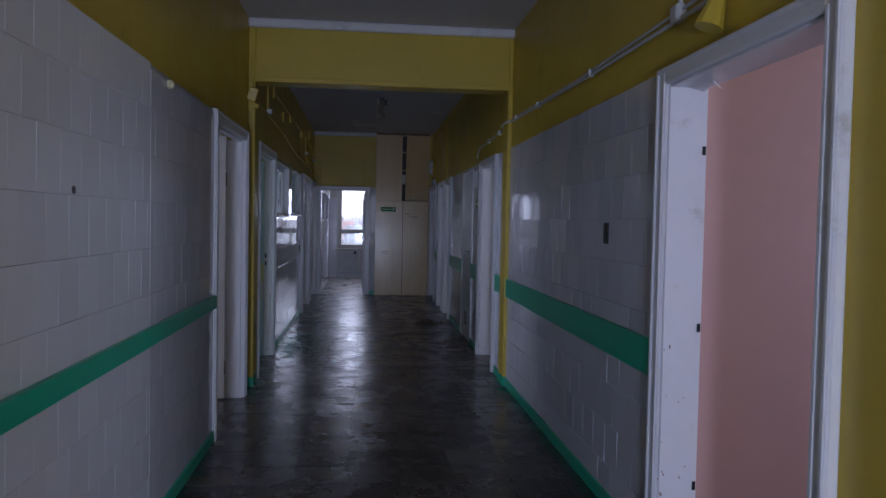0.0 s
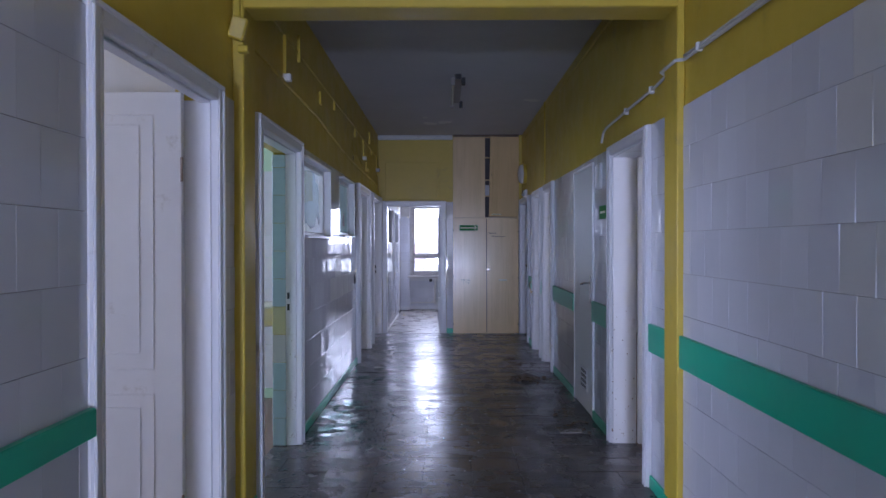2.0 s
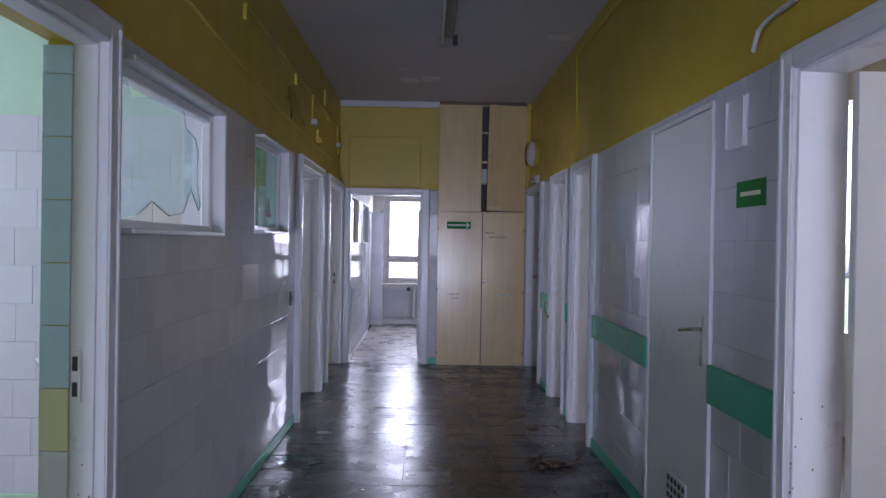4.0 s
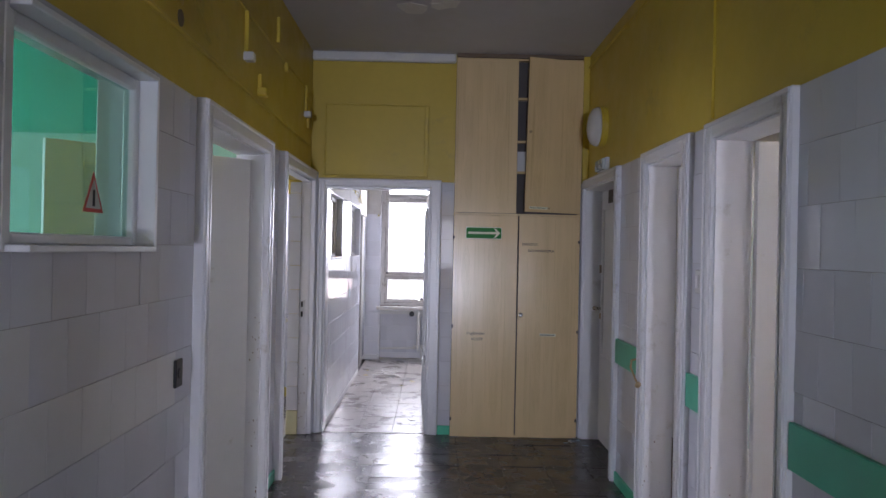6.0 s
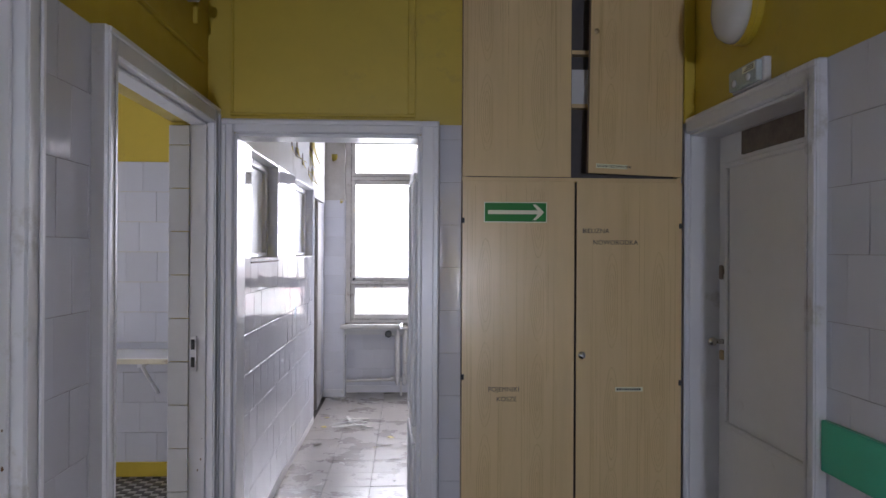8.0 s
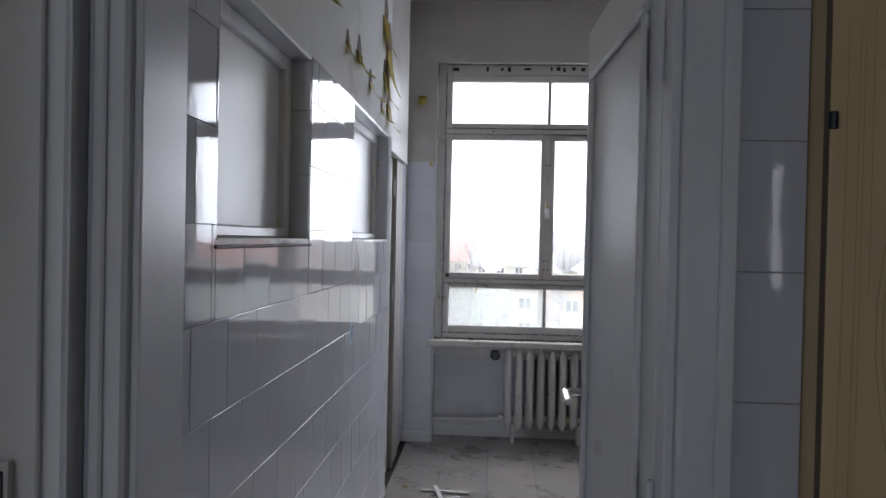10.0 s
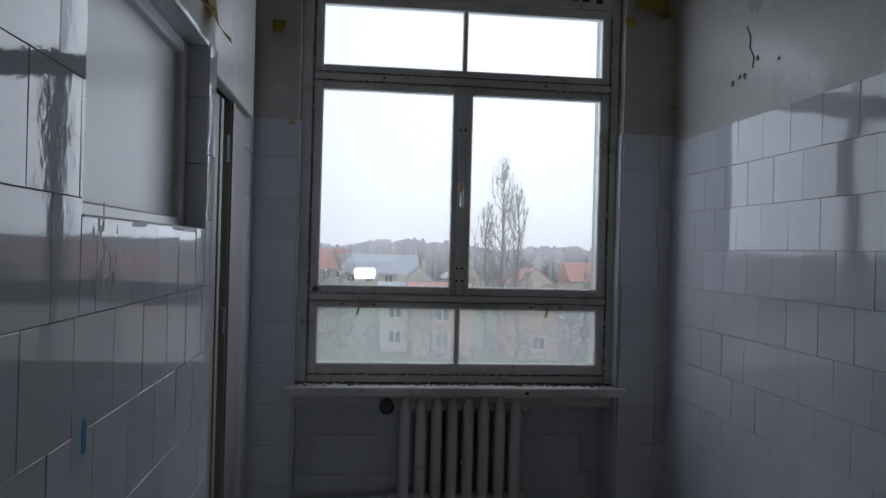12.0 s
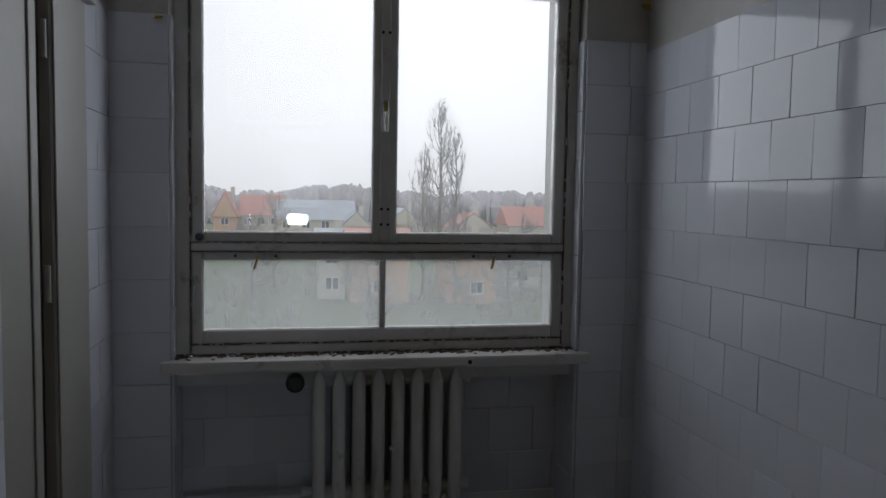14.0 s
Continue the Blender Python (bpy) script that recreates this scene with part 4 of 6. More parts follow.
bm = pipe(bmesh.new(), [(RX0 - 0.05, YW + 0.085, 0.155), (0.205, YW + 0.085, 0.142)], 0.013, 10)
part("return_pipe", bm, RADIATOR, rad)
bm = bmesh.new()
lathe(bm, [(0.020, 0.0), (0.036, 0.006), (0.036, 0.03), (0.026, 0.036)], 16, Matrix.Translation((0.650, YW + 0.025, 0.632)) @ pose(0, 0, 0, 90, 0, 0))
tube(bm, (0.650, YW + 0.025, 0.632), (0.650, YW + 0.085, 0.632), 0.014)
part("valve_wheel", bm, BLACK, rad, "round black valve wheel")
part("air_vent", tube(bmesh.new(), (1.025, YW + 0.005, 0.36), (1.025, YW + 0.045, 0.36), 0.01), CHROME, rad)
for x in (0.78, 1.245):
    part("foot", B(x - 0.012, x + 0.012, YW + 0.035, YW + 0.135, 0.0, 0.14, bevel=0.003), RADIATOR, rad)

# ---------------------------------------------------------------- built-in cupboard
CY = 10.21
cup = thing("built_in_cupboard", (1.6, CY, 0), "tall cream wood-laminate built-in cupboard with four doors, one upper door ajar", "cupboard")
body = bmesh.new()
for a in ((1.085, 1.105, 0, 3.085), (2.095, 2.115, 0, 3.085)):
    box(body, a[0], a[1], CY + 0.02, YF - 0.001, a[2], a[3], bevel=0.001)
box(body, 1.105, 2.095, CY + 0.02, YF - 0.001, 0.0, 0.02)
box(body, 1.105, 2.095, CY + 0.02, YF - 0.001, 1.805, 1.822)
box(body, 1.105, 2.095, CY + 0.02, YF - 0.001, 3.07, 3.085)
part("carcass", body, LAMINATE, cup)
# Back is painted near-black so the shallow cupboard looks deep in shade.
part("back", B(1.105, 2.095, YF - 0.008, YF - 0.003, 0.02, 3.07), GAP_SHADE, cup)
for z in (2.15, 2.40, 2.75):
    part("shelf", B(1.105, 2.095, CY + 0.022, YF - 0.009, z, z + 0.018), LAMINATE, cup)
part("stored_box", B(1.50, 1.70, CY + 0.03, YF - 0.015, 2.168, 2.33), PLASTER, cup, "pale box on the shelf")


def grain_lines(parent, x0, x1, z0, z1, seed, m=None):
    """Printed cathedral grain of the laminate: nested slim loops as thin raised ink."""
    rng_ = random.Random(seed)
    bm = bmesh.new()
    for c in range(2):
        cx = x0 + (x1 - x0) * (0.25 + 0.5 * c) + rng_.uniform(-0.04, 0.04)
        z = z0 + rng_.uniform(0.05, 0.2)
        while z < z1 - 0.25:
            hh = rng_.uniform(0.20, 0.42)
            for k in range(4):
                w_, h_ = 0.006 + 0.0085 * k, hh * (0.45 + 0.27 * k)
                pts = []
                for i in range(19):
                    a = 2 * math.pi * i / 18
                    pts.append((cx + w_ * math.sin(a) * (1 + 0.15 * math.sin(3 * a)), z + hh / 2 + h_ / 2 * math.cos(a)))
                for (ax, az), (bx, bz) in zip(pts, pts[1:]):
                    if not (z0 < az < z1 and z0 < bz < z1):
                        continue
                    nx, nz = -(bz - az), bx - ax
                    ln = math.hypot(nx, nz) or 1
                    nx, nz = nx / ln * 0.0008, nz / ln * 0.0008
                    q = [bm.verts.new((px, CY - 0.0004, pz)) for px, pz in ((ax + nx, az + nz), (bx + nx, bz + nz), (bx - nx, bz - nz), (ax - nx, az - nz))]
                    bm.faces.new(q)
            z += hh * 1.25 + rng_.uniform(0.0, 0.12)
        for s_ in range(22):
            xx = cx + rng_.choice((-1, 1)) * rng_.uniform(0.035, 0.10)
            za_ = rng_.uniform(z0, z1 - 0.4)
            q = [bm.verts.new(p) for p in ((xx, CY - 0.0004, za_), (xx + 0.0011, CY - 0.0004, za_), (xx + 0.0011, CY - 0.0004, min(z1, za_ + rng_.uniform(0.3, 0.9))), (xx, CY - 0.0004, min(z1, za_ + 0.5)))]
            bm.faces.new(q)
    bmesh.ops.recalc_face_normals(bm, faces=bm.faces)
    if m:
        bmesh.ops.transform(bm, matrix=m, verts=bm.verts)
    return part("wood_grain", bm, GRAINLINE, parent, "printed wood grain")


def cup_door(x0, x1, z0, z1, seed, m=None):
    bm = B(x0, x1, CY, CY + 0.018, z0, z1, bevel=0.0015)
    if m:
        bmesh.ops.transform(bm, matrix=m, verts=bm.verts)
    d = part("cupboard_door", bm, LAMINATE, cup)
    grain_lines(d, x0 + 0.01, x1 - 0.01, z0 + 0.02, z1 - 0.02, seed, m)
    bm = bmesh.new()
    for a in ((x0 - 0.0015, x0 + 0.0008), (x1 - 0.0008, x1 + 0.0015)):
        box(bm, a[0], a[1], CY + 0.001, CY + 0.017, z0, z1)
    if m:
        bmesh.ops.transform(bm, matrix=m, verts=bm.verts)
    part("door_edge", bm, EDGE_BROWN, d, "chipped brown edge band")
    return d


cd1 = cup_door(1.085, 1.606, 0.022, 1.803, 1)
cd2 = cup_door(1.616, 2.112, 0.022, 1.803, 2)
cd3 = cup_door(1.085, 1.588, 1.824, 3.068, 3)
ajar = Matrix.Translation((2.11, CY, 1.83)) @ pose(0, 0, 0, 0, 0.9, 11) @ Matrix.Translation((-2.11, -CY, -1.83))
cd4 = cup_door(1.638, 2.11, 1.828, 3.07, 4, ajar)
bm = bmesh.new()
lathe(bm, [(0.006, 0.0), (0.017, 0.003), (0.017, 0.014), (0.008, 0.018)], 16, Matrix.Translation((1.640, CY - 0.001, 1.0)) @ pose(0, 0, 0, 90, 0, 0))
part("lock_knob", bm, CHROME, cd2, "round steel lock")
bm = bmesh.new()
lathe(bm, [(0.006, 0.0), (0.012, 0.003), (0.012, 0.008), (0.006, 0.01)], 12, ajar @ Matrix.Translation((1.665, CY - 0.001, 2.47)) @ pose(0, 0, 0, 90, 0, 0))
part("lock_knob", bm, BRASS, cd4)
for x, zz in ((1.087, (0.9, 1.62, 0.15)), (2.104, (0.87, 1.6, 0.15))):
    for z in zz:
        part("hinge_pin", tube(bmesh.new(), (x, CY - 0.005, z - 0.012), (x, CY - 0.005, z + 0.012), 0.007), BLACK, cd1 if x < 1.5 else cd2)
setting("trim", B(2.117, 2.168, CY - 0.014, CY + 0.05, 2.08, H - 0.01, bevel=0.003), YELLOW, "yellow painted filler strip beside the cupboard", "trim")
# Solid brown strip painted in for the shade of the gap under the ceiling.
setting("trim", B(1.085, 2.115, CY + 0.003, CY + 0.03, 3.087, H, bevel=0.002), EDGE_BROWN, "brown strip standing for the shaded gap above the cupboard", "trim")

# exit arrow sign
sg = thing("exit_sign", (1.33, CY, 1.61), "green safety sign with an ivory arrow on the cupboard door", "sign")
part("plate", B(1.184, 1.476, CY - 0.003, CY - 0.0006, 1.612, 1.706), SIGN_W, sg)
part("green_field", B(1.188, 1.472, CY - 0.0042, CY - 0.003, 1.616, 1.702), SIGN_G, sg)
bm = bmesh.new()
box(bm, 1.202, 1.445, CY - 0.0052, CY - 0.0042, 1.650, 1.668)
for s_ in (1, -1):
    q = [(1.410, 1.659 + s_ * 0.036), (1.425, 1.659 + s_ * 0.036), (1.463, 1.659), (1.440, 1.659)]
    lo_ = [bm.verts.new((x, CY - 0.0043, z)) for x, z in q]
    hi_ = [bm.verts.new((x, CY - 0.0054, z)) for x, z in q]
    bm.faces.new(hi_ if s_ > 0 else hi_[::-1])
    for i in range(4):
        bm.faces.new((lo_[i], lo_[(i + 1) % 4], hi_[(i + 1) % 4], hi_[i]))
bmesh.ops.recalc_face_normals(bm, faces=bm.faces)
part("arrow", bm, SIGN_W, sg)


def lettering(text, x, z, height, label, m=None, mat=None, thing_name="lettering"):
    cu = bpy.data.curves.new("lettering", "FONT")
    cu.body, cu.size, cu.extrude, cu.offset = text, height / 0.69, 0.0005, 0.0
    tmp = new("lettering", cu)
    bpy.context.view_layer.update()
    me = bpy.data.meshes.new_from_object(tmp.evaluated_get(bpy.context.evaluated_depsgraph_get()))
    bpy.data.objects.remove(tmp)
    me.materials.clear()
    me.materials.append(mat or INK)
    ob = new(thing_name, me)
    ob.matrix_world = (m or Matrix()) @ pose(x, CY - 0.0008, z, 90, 0, 0)
    return tagged(ob, label, "lettering")


lettering("BIELIZNA", 1.643, 1.565, 0.021, "black adhesive capital letters on the cupboard door")
lettering("NOWORODKA", 1.692, 1.512, 0.021, "black adhesive capital letters on the cupboard door")
lettering("POJEMNIKI", 1.206, 0.832, 0.021, "black adhesive capital letters on the lower cupboard door")
lettering("KOSZE", 1.245, 0.787, 0.021, "black adhesive capital letters on the lower cupboard door")
for x0, x1, z, m in ((1.80, 1.93, 0.84, None), (1.675, 1.83, 1.862, ajar)):
    if m:
        bm = B(x0, x1, CY - 0.0016, CY - 0.0004, z - 0.010, z + 0.010)
        bmesh.ops.transform(bm, matrix=m, verts=bm.verts)
        solo("paper_label", bm, SIGN_W, "small white paper strip label on the cupboard door", "label")
        lettering("ŚRODKI DEZYNFEKCYJNE", x0 + 0.004, z - 0.005, 0.010, "tiny black print on a paper label", m @ Matrix.Translation((0, -0.0012, 0)))
        continue
    bm = B(x0, x1, CY - 0.0016, CY - 0.0004, z - 0.010, z + 0.010)
    if m:
        bmesh.ops.transform(bm, matrix=m, verts=bm.verts)
    st = solo("paper_label", bm, SIGN_W, "small white paper strip label on the cupboard door", "label")
    bm = bmesh.new()
    x = x0 + 0.006
    rr = random.Random(int(z * 100))
    while x < x1 - 0.012:
        L_ = rr.uniform(0.004, 0.011)
        box(bm, x, x + L_, CY - 0.0024, CY - 0.0016, z - 0.005, z + 0.005)
        x += L_ + 0.003
    if m:
        bmesh.ops.transform(bm, matrix=m, verts=bm.verts)
    part("print", bm, INK, st)

# ---------------------------------------------------------------- lamps
LAMPBODY = material("grimy_lamp_housing", (0.25, 0.22, 0.20), 0.5, vary=0.1, scale=5)
fl = thing("fluorescent_lamp", (1.09, 6.7, H - 0.09), "old twin-tube fluorescent batten hanging under the ceiling", "ceiling lamp")
part("housing", B(1.062, 1.138, 6.02, 7.30, H - 0.055, H, bevel=0.006), LAMPBODY, fl)
part("tube", tube(bmesh.new(), (1.048, 6.06, H - 0.085), (1.048, 7.26, H - 0.085), 0.015, seg=14), OPAL, fl, "unlit white tube")
for y in (6.035, 7.285):
    part("lamp_holder", B(1.028, 1.068, y - 0.016, y + 0.016, H - 0.115, H - 0.035, bevel=0.004), LAMPBODY, fl)
    part("lamp_holder", B(1.132, 1.172, y - 0.016, y + 0.016, H - 0.115, H - 0.035, bevel=0.004), BLACK, fl, "empty black lamp holder")
part("end_cap", B(1.07, 1.13, 6.005, 6.02, H - 0.055, H - 0.004, bevel=0.003), BLACK, fl)

gl = thing("wall_lamp", (2.16, 9.67, 2.44), "round opal glass wall lamp with a yellow painted base", "wall lamp")
rot = Matrix.Translation((2.17, 9.67, 2.45)) @ pose(0, 0, 0, 0, -90, 0)
part("base", lathe(bmesh.new(), [(0.150, 0.0), (0.152, 0.006), (0.152, 0.022), (0.149, 0.024), (0.149, 0.028), (0.152, 0.030), (0.152, 0.044), (0.146, 0.048)], 40, rot), YELLOW, gl, smooth=False)
part("globe", lathe(bmesh.new(), [(0.145, 0.048), (0.143, 0.066), (0.130, 0.090), (0.10, 0.108), (0.06, 0.118), (0.02, 0.122)], 40, rot), OPAL, gl, "opal glass cover", smooth=True)

em = thing("emergency_light", (2.15, 9.60, 2.11), "small white emergency light box above the door frame", "emergency light")
part("backplate", B(2.140, 2.169, 9.47, 9.74, 2.112, 2.205, bevel=0.004), WHITE, em)
part("cover", B(2.118, 2.142, 9.485, 9.725, 2.118, 2.198, bevel=0.008, seg=2), PANE_F, em, "clouded clear plastic lens")
part("label_strip", B(2.1165, 2.1185, 9.50, 9.60, 2.165, 2.190), SIGN_W, em)
for k in range(3):
    part("print", B(2.1155, 2.1168, 9.506, 9.586 - 0.012 * k, 2.169 + 0.007 * k, 2.172 + 0.007 * k), INK, em)
for y in (9.54, 9.66):
    part("bulb", lathe(bmesh.new(), [(0.008, 0.0), (0.016, 0.006), (0.014, 0.012), (0.004, 0.016)], 14, Matrix.Translation((2.1185, y, 2.142)) @ pose(0, 0, 0, 0, -90, 0)), OPAL, em, smooth=True)

# ---------------------------------------------------------------- sockets, switches, small fittings
def socket(name, x, y, z, out, w, h, mat, label, category):
    d = thing(name, (x, y, z - h / 2), label, category)
    a, b = (x, x + 0.012) if out > 0 else (x - 0.012, x)
    pl = part("plate", B(a, b, y - w / 2, y + w / 2, z - h / 2, z + h / 2, bevel=0.003), mat, d)
    c = b if out > 0 else a
    bm = bmesh.new()
    lathe(bm, [(0.022, 0.0), (0.020, 0.004), (0.014, 0.004)], 20, Matrix.Translation((c, y, z)) @ pose(0, 0, 0, 0, 90 * out, 0))
    part("insert", bm, BLACK if mat is BLACK else WHITE, pl)
    return d


socket("wall_socket", -0.085, 7.125, 1.003, 1, 0.075, 0.11, BLACK, "black socket outlet in the tiled wall", "socket")
socket("wall_socket", 2.167, -0.43, 1.40, -1, 0.075, 0.11, BLACK, "black switch plate in the tiled wall", "socket")
sw = thing("light_switch", (2.16, 7.60, 1.34), "white rocker light switch beside the door frame", "switch")
part("plate", B(2.148, 2.161, 7.565, 7.635, 1.335, 1.445, bevel=0.004), OPAL, sw)
part("rocker", B(2.142, 2.149, 7.585, 7.615, 1.36, 1.42, bevel=0.003), WHITE, sw)

hk = thing("brass_pull", (2.13, 8.5, 0.76), "bent brass lever handle hanging at the door frame", "handle")
part("lever", pipe(bmesh.new(), [(2.13, 8.515, 0.90), (2.095, 8.512, 0.89), (2.088, 8.50, 0.85), (2.095, 8.43, 0.80), (2.10, 8.40, 0.775)], 0.006, 10), BRASS, hk)
part("knob", lathe(bmesh.new(), [(0.006, -0.02), (0.016, -0.012), (0.016, 0.012), (0.006, 0.02)], 14, Matrix.Translation((2.102, 8.392, 0.768)) @ pose(0, 0, 0, 60, 0, 0)), BRASS, hk, smooth=True)
nt = thing("notice_holder", (2.15, 4.27, 1.82), "empty white plastic notice holder on the wall", "notice holder")
part("plate", B(2.148, 2.161, 4.18, 4.36, 1.83, 2.03, bevel=0.003), WHITE, nt)
for y in (4.185, 4.345):
    part("rail", B(2.140, 2.148, y, y + 0.012, 1.84, 2.02, bevel=0.002), WHITE, nt)
gs = thing("green_sign", (2.15, 4.2, 1.58), "small green safety sign on the tiled wall", "sign")
part("plate", B(2.157, 2.1615, 4.02, 4.27, 1.60, 1.70), SIGN_G, gs)
part("arrow", B(2.1555, 2.157, 4.06, 4.23, 1.642, 1.658), SIGN_W, gs)

# torn liner paper that hangs from the pink room's door head, hinge leaves on its jamb
curl_bm = bmesh.new()
shard_pts = [(2.20, -1.29), (2.20, -1.52), (2.24, -1.50), (2.255, -1.40), (2.26, -1.31)]
lo_ = [curl_bm.verts.new((x, y, 2.010 - 0.022 * (i % 3))) for i, (x, y) in enumerate(shard_pts)]
hi_ = [curl_bm.verts.new((x, y, 2.014 - 0.022 * (i % 3))) for i, (x, y) in enumerate(shard_pts)]
curl_bm.faces.new(hi_)
curl_bm.faces.new(lo_[::-1])
for i in range(5):
    curl_bm.faces.new((lo_[i], lo_[(i + 1) % 5], hi_[(i + 1) % 5], hi_[i]))
solo("torn_paint_sheet", curl_bm, LEAF, "torn white paint sheet hanging from the door head", "paint sheet")
for z in (0.35, 1.02, 1.76):
    solo("hinge_leaf", B(2.296, 2.31, -1.236, -1.231, z - 0.018, z + 0.018), BLACK, "dark steel hinge leaf fixed to the bare door jamb", "hinge", group="hinge leaves on the bare jamb")

# conduits, junction boxes and stripped wall fittings on the left yellow wall
XW = XL
cond = thing("wall_conduit", (XW, 6, 2.3), "thin yellow painted cable ridge along the wall", "conduit")
bm = bmesh.new()
pts = [(XW + 0.004, 2.55, 2.50), (XW + 0.004, 4.7, 2.47), (XW + 0.004, 6.5, 2.36), (XW + 0.004, 8.5, 2.335), (XW + 0.004, 10.2, 2.335)]
pipe(bm, pts, 0.011, 8)
part("ridge", bm, YELLOW, cond)
ridge2 = thing("wall_conduit", (XW, 4, 2.8), "thin yellow painted cable ridge along the wall", "conduit")
part("ridge", pipe(bmesh.new(), [(XW + 0.003, 2.5, 2.80), (XW + 0.003, 6.2, 2.78), (XW + 0.003, 10.2, 2.74)], 0.007, 6), YELLOW, ridge2)


def bracket(y, z, h, foot, box_mat=None):
    d = thing("wall_bracket", (XW, y, z), "short yellow painted conduit stub with a white end on the wall", "conduit stub", "stubs on the yellow wall")
    part("stub", B(XW, XW + 0.022, y - 0.013, y + 0.013, z, z + h, bevel=0.004), YELLOW, d)
    if foot:
        part("end_box", B(XW, XW + 0.055, y - 0.03, y + 0.03, z - 0.045, z + 0.002, bevel=0.006), box_mat or OPAL, d)
    return d


for y, z, h, f in ((8.10, 2.53, 0.22, True), (9.93, 2.56, 0.20, True), (8.42, 2.41, 0.08, True), (8.88, 2.80, 0.16, False), (3.43, 2.53, 0.26, True), (5.61, 2.68, 0.09, False), (7.24, 2.66, 0.09, False), (9.15, 2.68, 0.06, False), (3.9, 2.72, 0.2, False), (10.05, 2.45, 0.18, False)):
    bracket(y, z, h, f, YELLOW if (y, z) == (8.42, 2.41) else None)
horn = thing("stripped_fitting", (XW, 7.05, 2.33), "bent yellow painted plastic fitting torn half off the wall", "fitting")
def petal(top, foot, w0, w1, lift, curl_=0.0):
    """A torn tongue of paint film between two (y, z) points on the left wall, bent away from it."""
    bm = bmesh.new()
    rows_ = []
    for i in range(9):
        t = i / 8
        cy, cz = top[0] + (foot[0] - top[0]) * t, top[1] + (foot[1] - top[1]) * t
        w = (w0 + (w1 - w0) * t) * (1.0 if t < 0.8 else math.sqrt(max(0.02, 1 - ((t - 0.8) / 0.2) ** 2)))
        rows_.append([bm.verts.new((XW + 0.010 + lift * t + curl_ * t * t - 0.06 * w * q * q, cy + q * w / 2, cz + 0.006 * math.sin(3 * q + i))) for q in (-1, -0.5, 0, 0.5, 1)])
    for a, b in zip(rows_, rows_[1:]):
        for k in range(4):
            bm.faces.new((a[k], a[k + 1], b[k + 1], b[k]))
    bmesh.ops.solidify(bm, geom=bm.faces[:], thickness=0.002)
    bmesh.ops.recalc_face_normals(bm, faces=bm.faces)
    return bm


part("flap", petal((7.245, 2.585), (7.185, 2.325), 0.05, 0.105, 0.06, 0.03), PEEL_Y, horn, "torn tongue of yellow paint", smooth=True)
part("flap", petal((6.87, 2.50), (6.95, 2.42), 0.06, 0.045, 0.03), PEEL_Y, horn, smooth=True)
part("loose_sheet", petal((7.06, 2.60), (7.05, 2.44), 0.20, 0.10, 0.012), YELLOW, horn, smooth=True)
part("hole", lathe(bmesh.new(), [(0.034, 0.0), (0.034, 0.004)], 14, Matrix.Translation((XW - 0.0005, 7.11, 2.405)) @ pose(0, 0, 0, 0, 90, 0)), HOLE, horn, "dark round hole")
horn2 = thing("stripped_fitting", (XW, 4.83, 2.6), "yellow painted lump where a fitting was torn off", "fitting")
part("lump", B(XW, XW + 0.02, 4.80, 4.87, 2.59, 2.70, bevel=0.009, seg=2), YELLOW, horn2)
jb = thing("junction_box", (XW, 2.3, 2.45), "tilted yellow painted junction box on the pier", "junction box")
part("box", B(-0.092, -0.012, 2.175, 2.244, 2.425, 2.535, bevel=0.008, m=Matrix.Translation((-0.05, 2.21, 2.48)) @ pose(0, 0, 0, 6, 16, 8) @ Matrix.Translation((0.05, -2.21, -2.48))), YELLOW, jb)
part("conduit", B(-0.075, -0.05, 2.222, 2.2495, 2.54, 2.78, bevel=0.004), YELLOW, jb)
part("lower_box", B(-0.060, -0.005, 2.205, 2.249, 2.365, 2.40, bevel=0.006), YELLOW, jb)

# cables on the right wall
cb = thing("wall_cable", (2.16, 0, 2.3), "two loose grey-white cables clipped along the yellow wall", "cable")
part("cable", pipe(bmesh.new(), [(2.155, -4.0, 2.29), (2.15, -1.3, 2.275), (2.155, -0.1, 2.285), (2.15, 1.2, 2.305), (2.155, 2.22, 2.325), (2.118, 2.24, 2.325), (2.116, 2.48, 2.32), (2.153, 2.51, 2.31), (2.155, 2.76, 2.295), (2.15, 3.4, 2.275), (2.155, 4.02, 2.262), (2.15, 4.09, 2.24), (2.14, 4.11, 2.165)], 0.009, 8), CABLE, cb)
part("cable", pipe(bmesh.new(), [(2.155, -4.0, 2.335), (2.152, -1.2, 2.31), (2.155, 0.2, 2.306), (2.15, 1.4, 2.325), (2.157, 2.22, 2.345)], 0.007, 8), CABLE, cb)
for y, z in ((-1.32, 2.29), (-0.1, 2.295), (1.2, 2.315), (2.0, 2.33), (2.8, 2.293), (3.4, 2.276)):
    part("clip", B(2.138, 2.170, y - 0.012, y + 0.012, z - 0.022, z + 0.022, bevel=0.004), OPAL, cb)
jc = thing("junction_box", (2.16, -1.3, 2.28), "small grey-white cable junction with a pipe riser", "junction box")
part("box", B(2.125, 2.17, -1.33, -1.26, 2.265, 2.335, bevel=0.008), CABLE, jc)
part("riser", pipe(bmesh.new(), [(2.155, -1.30, 2.335), (2.155, -1.31, 2.70), (2.155, -1.31, H)], 0.010, 8), CABLE, jc)
fp = solo("peeled_paint_flap", lathe(bmesh.new(), [(0.008, 0.0), (0.03, -0.06), (0.052, -0.16), (0.05, -0.162)], 10, Matrix.Translation((2.15, -1.67, 2.30)) @ pose(0, 0, 0, 0, 18, 0)), YELLOW, "torn flap of yellow paint hanging from the wall", "paint flap")
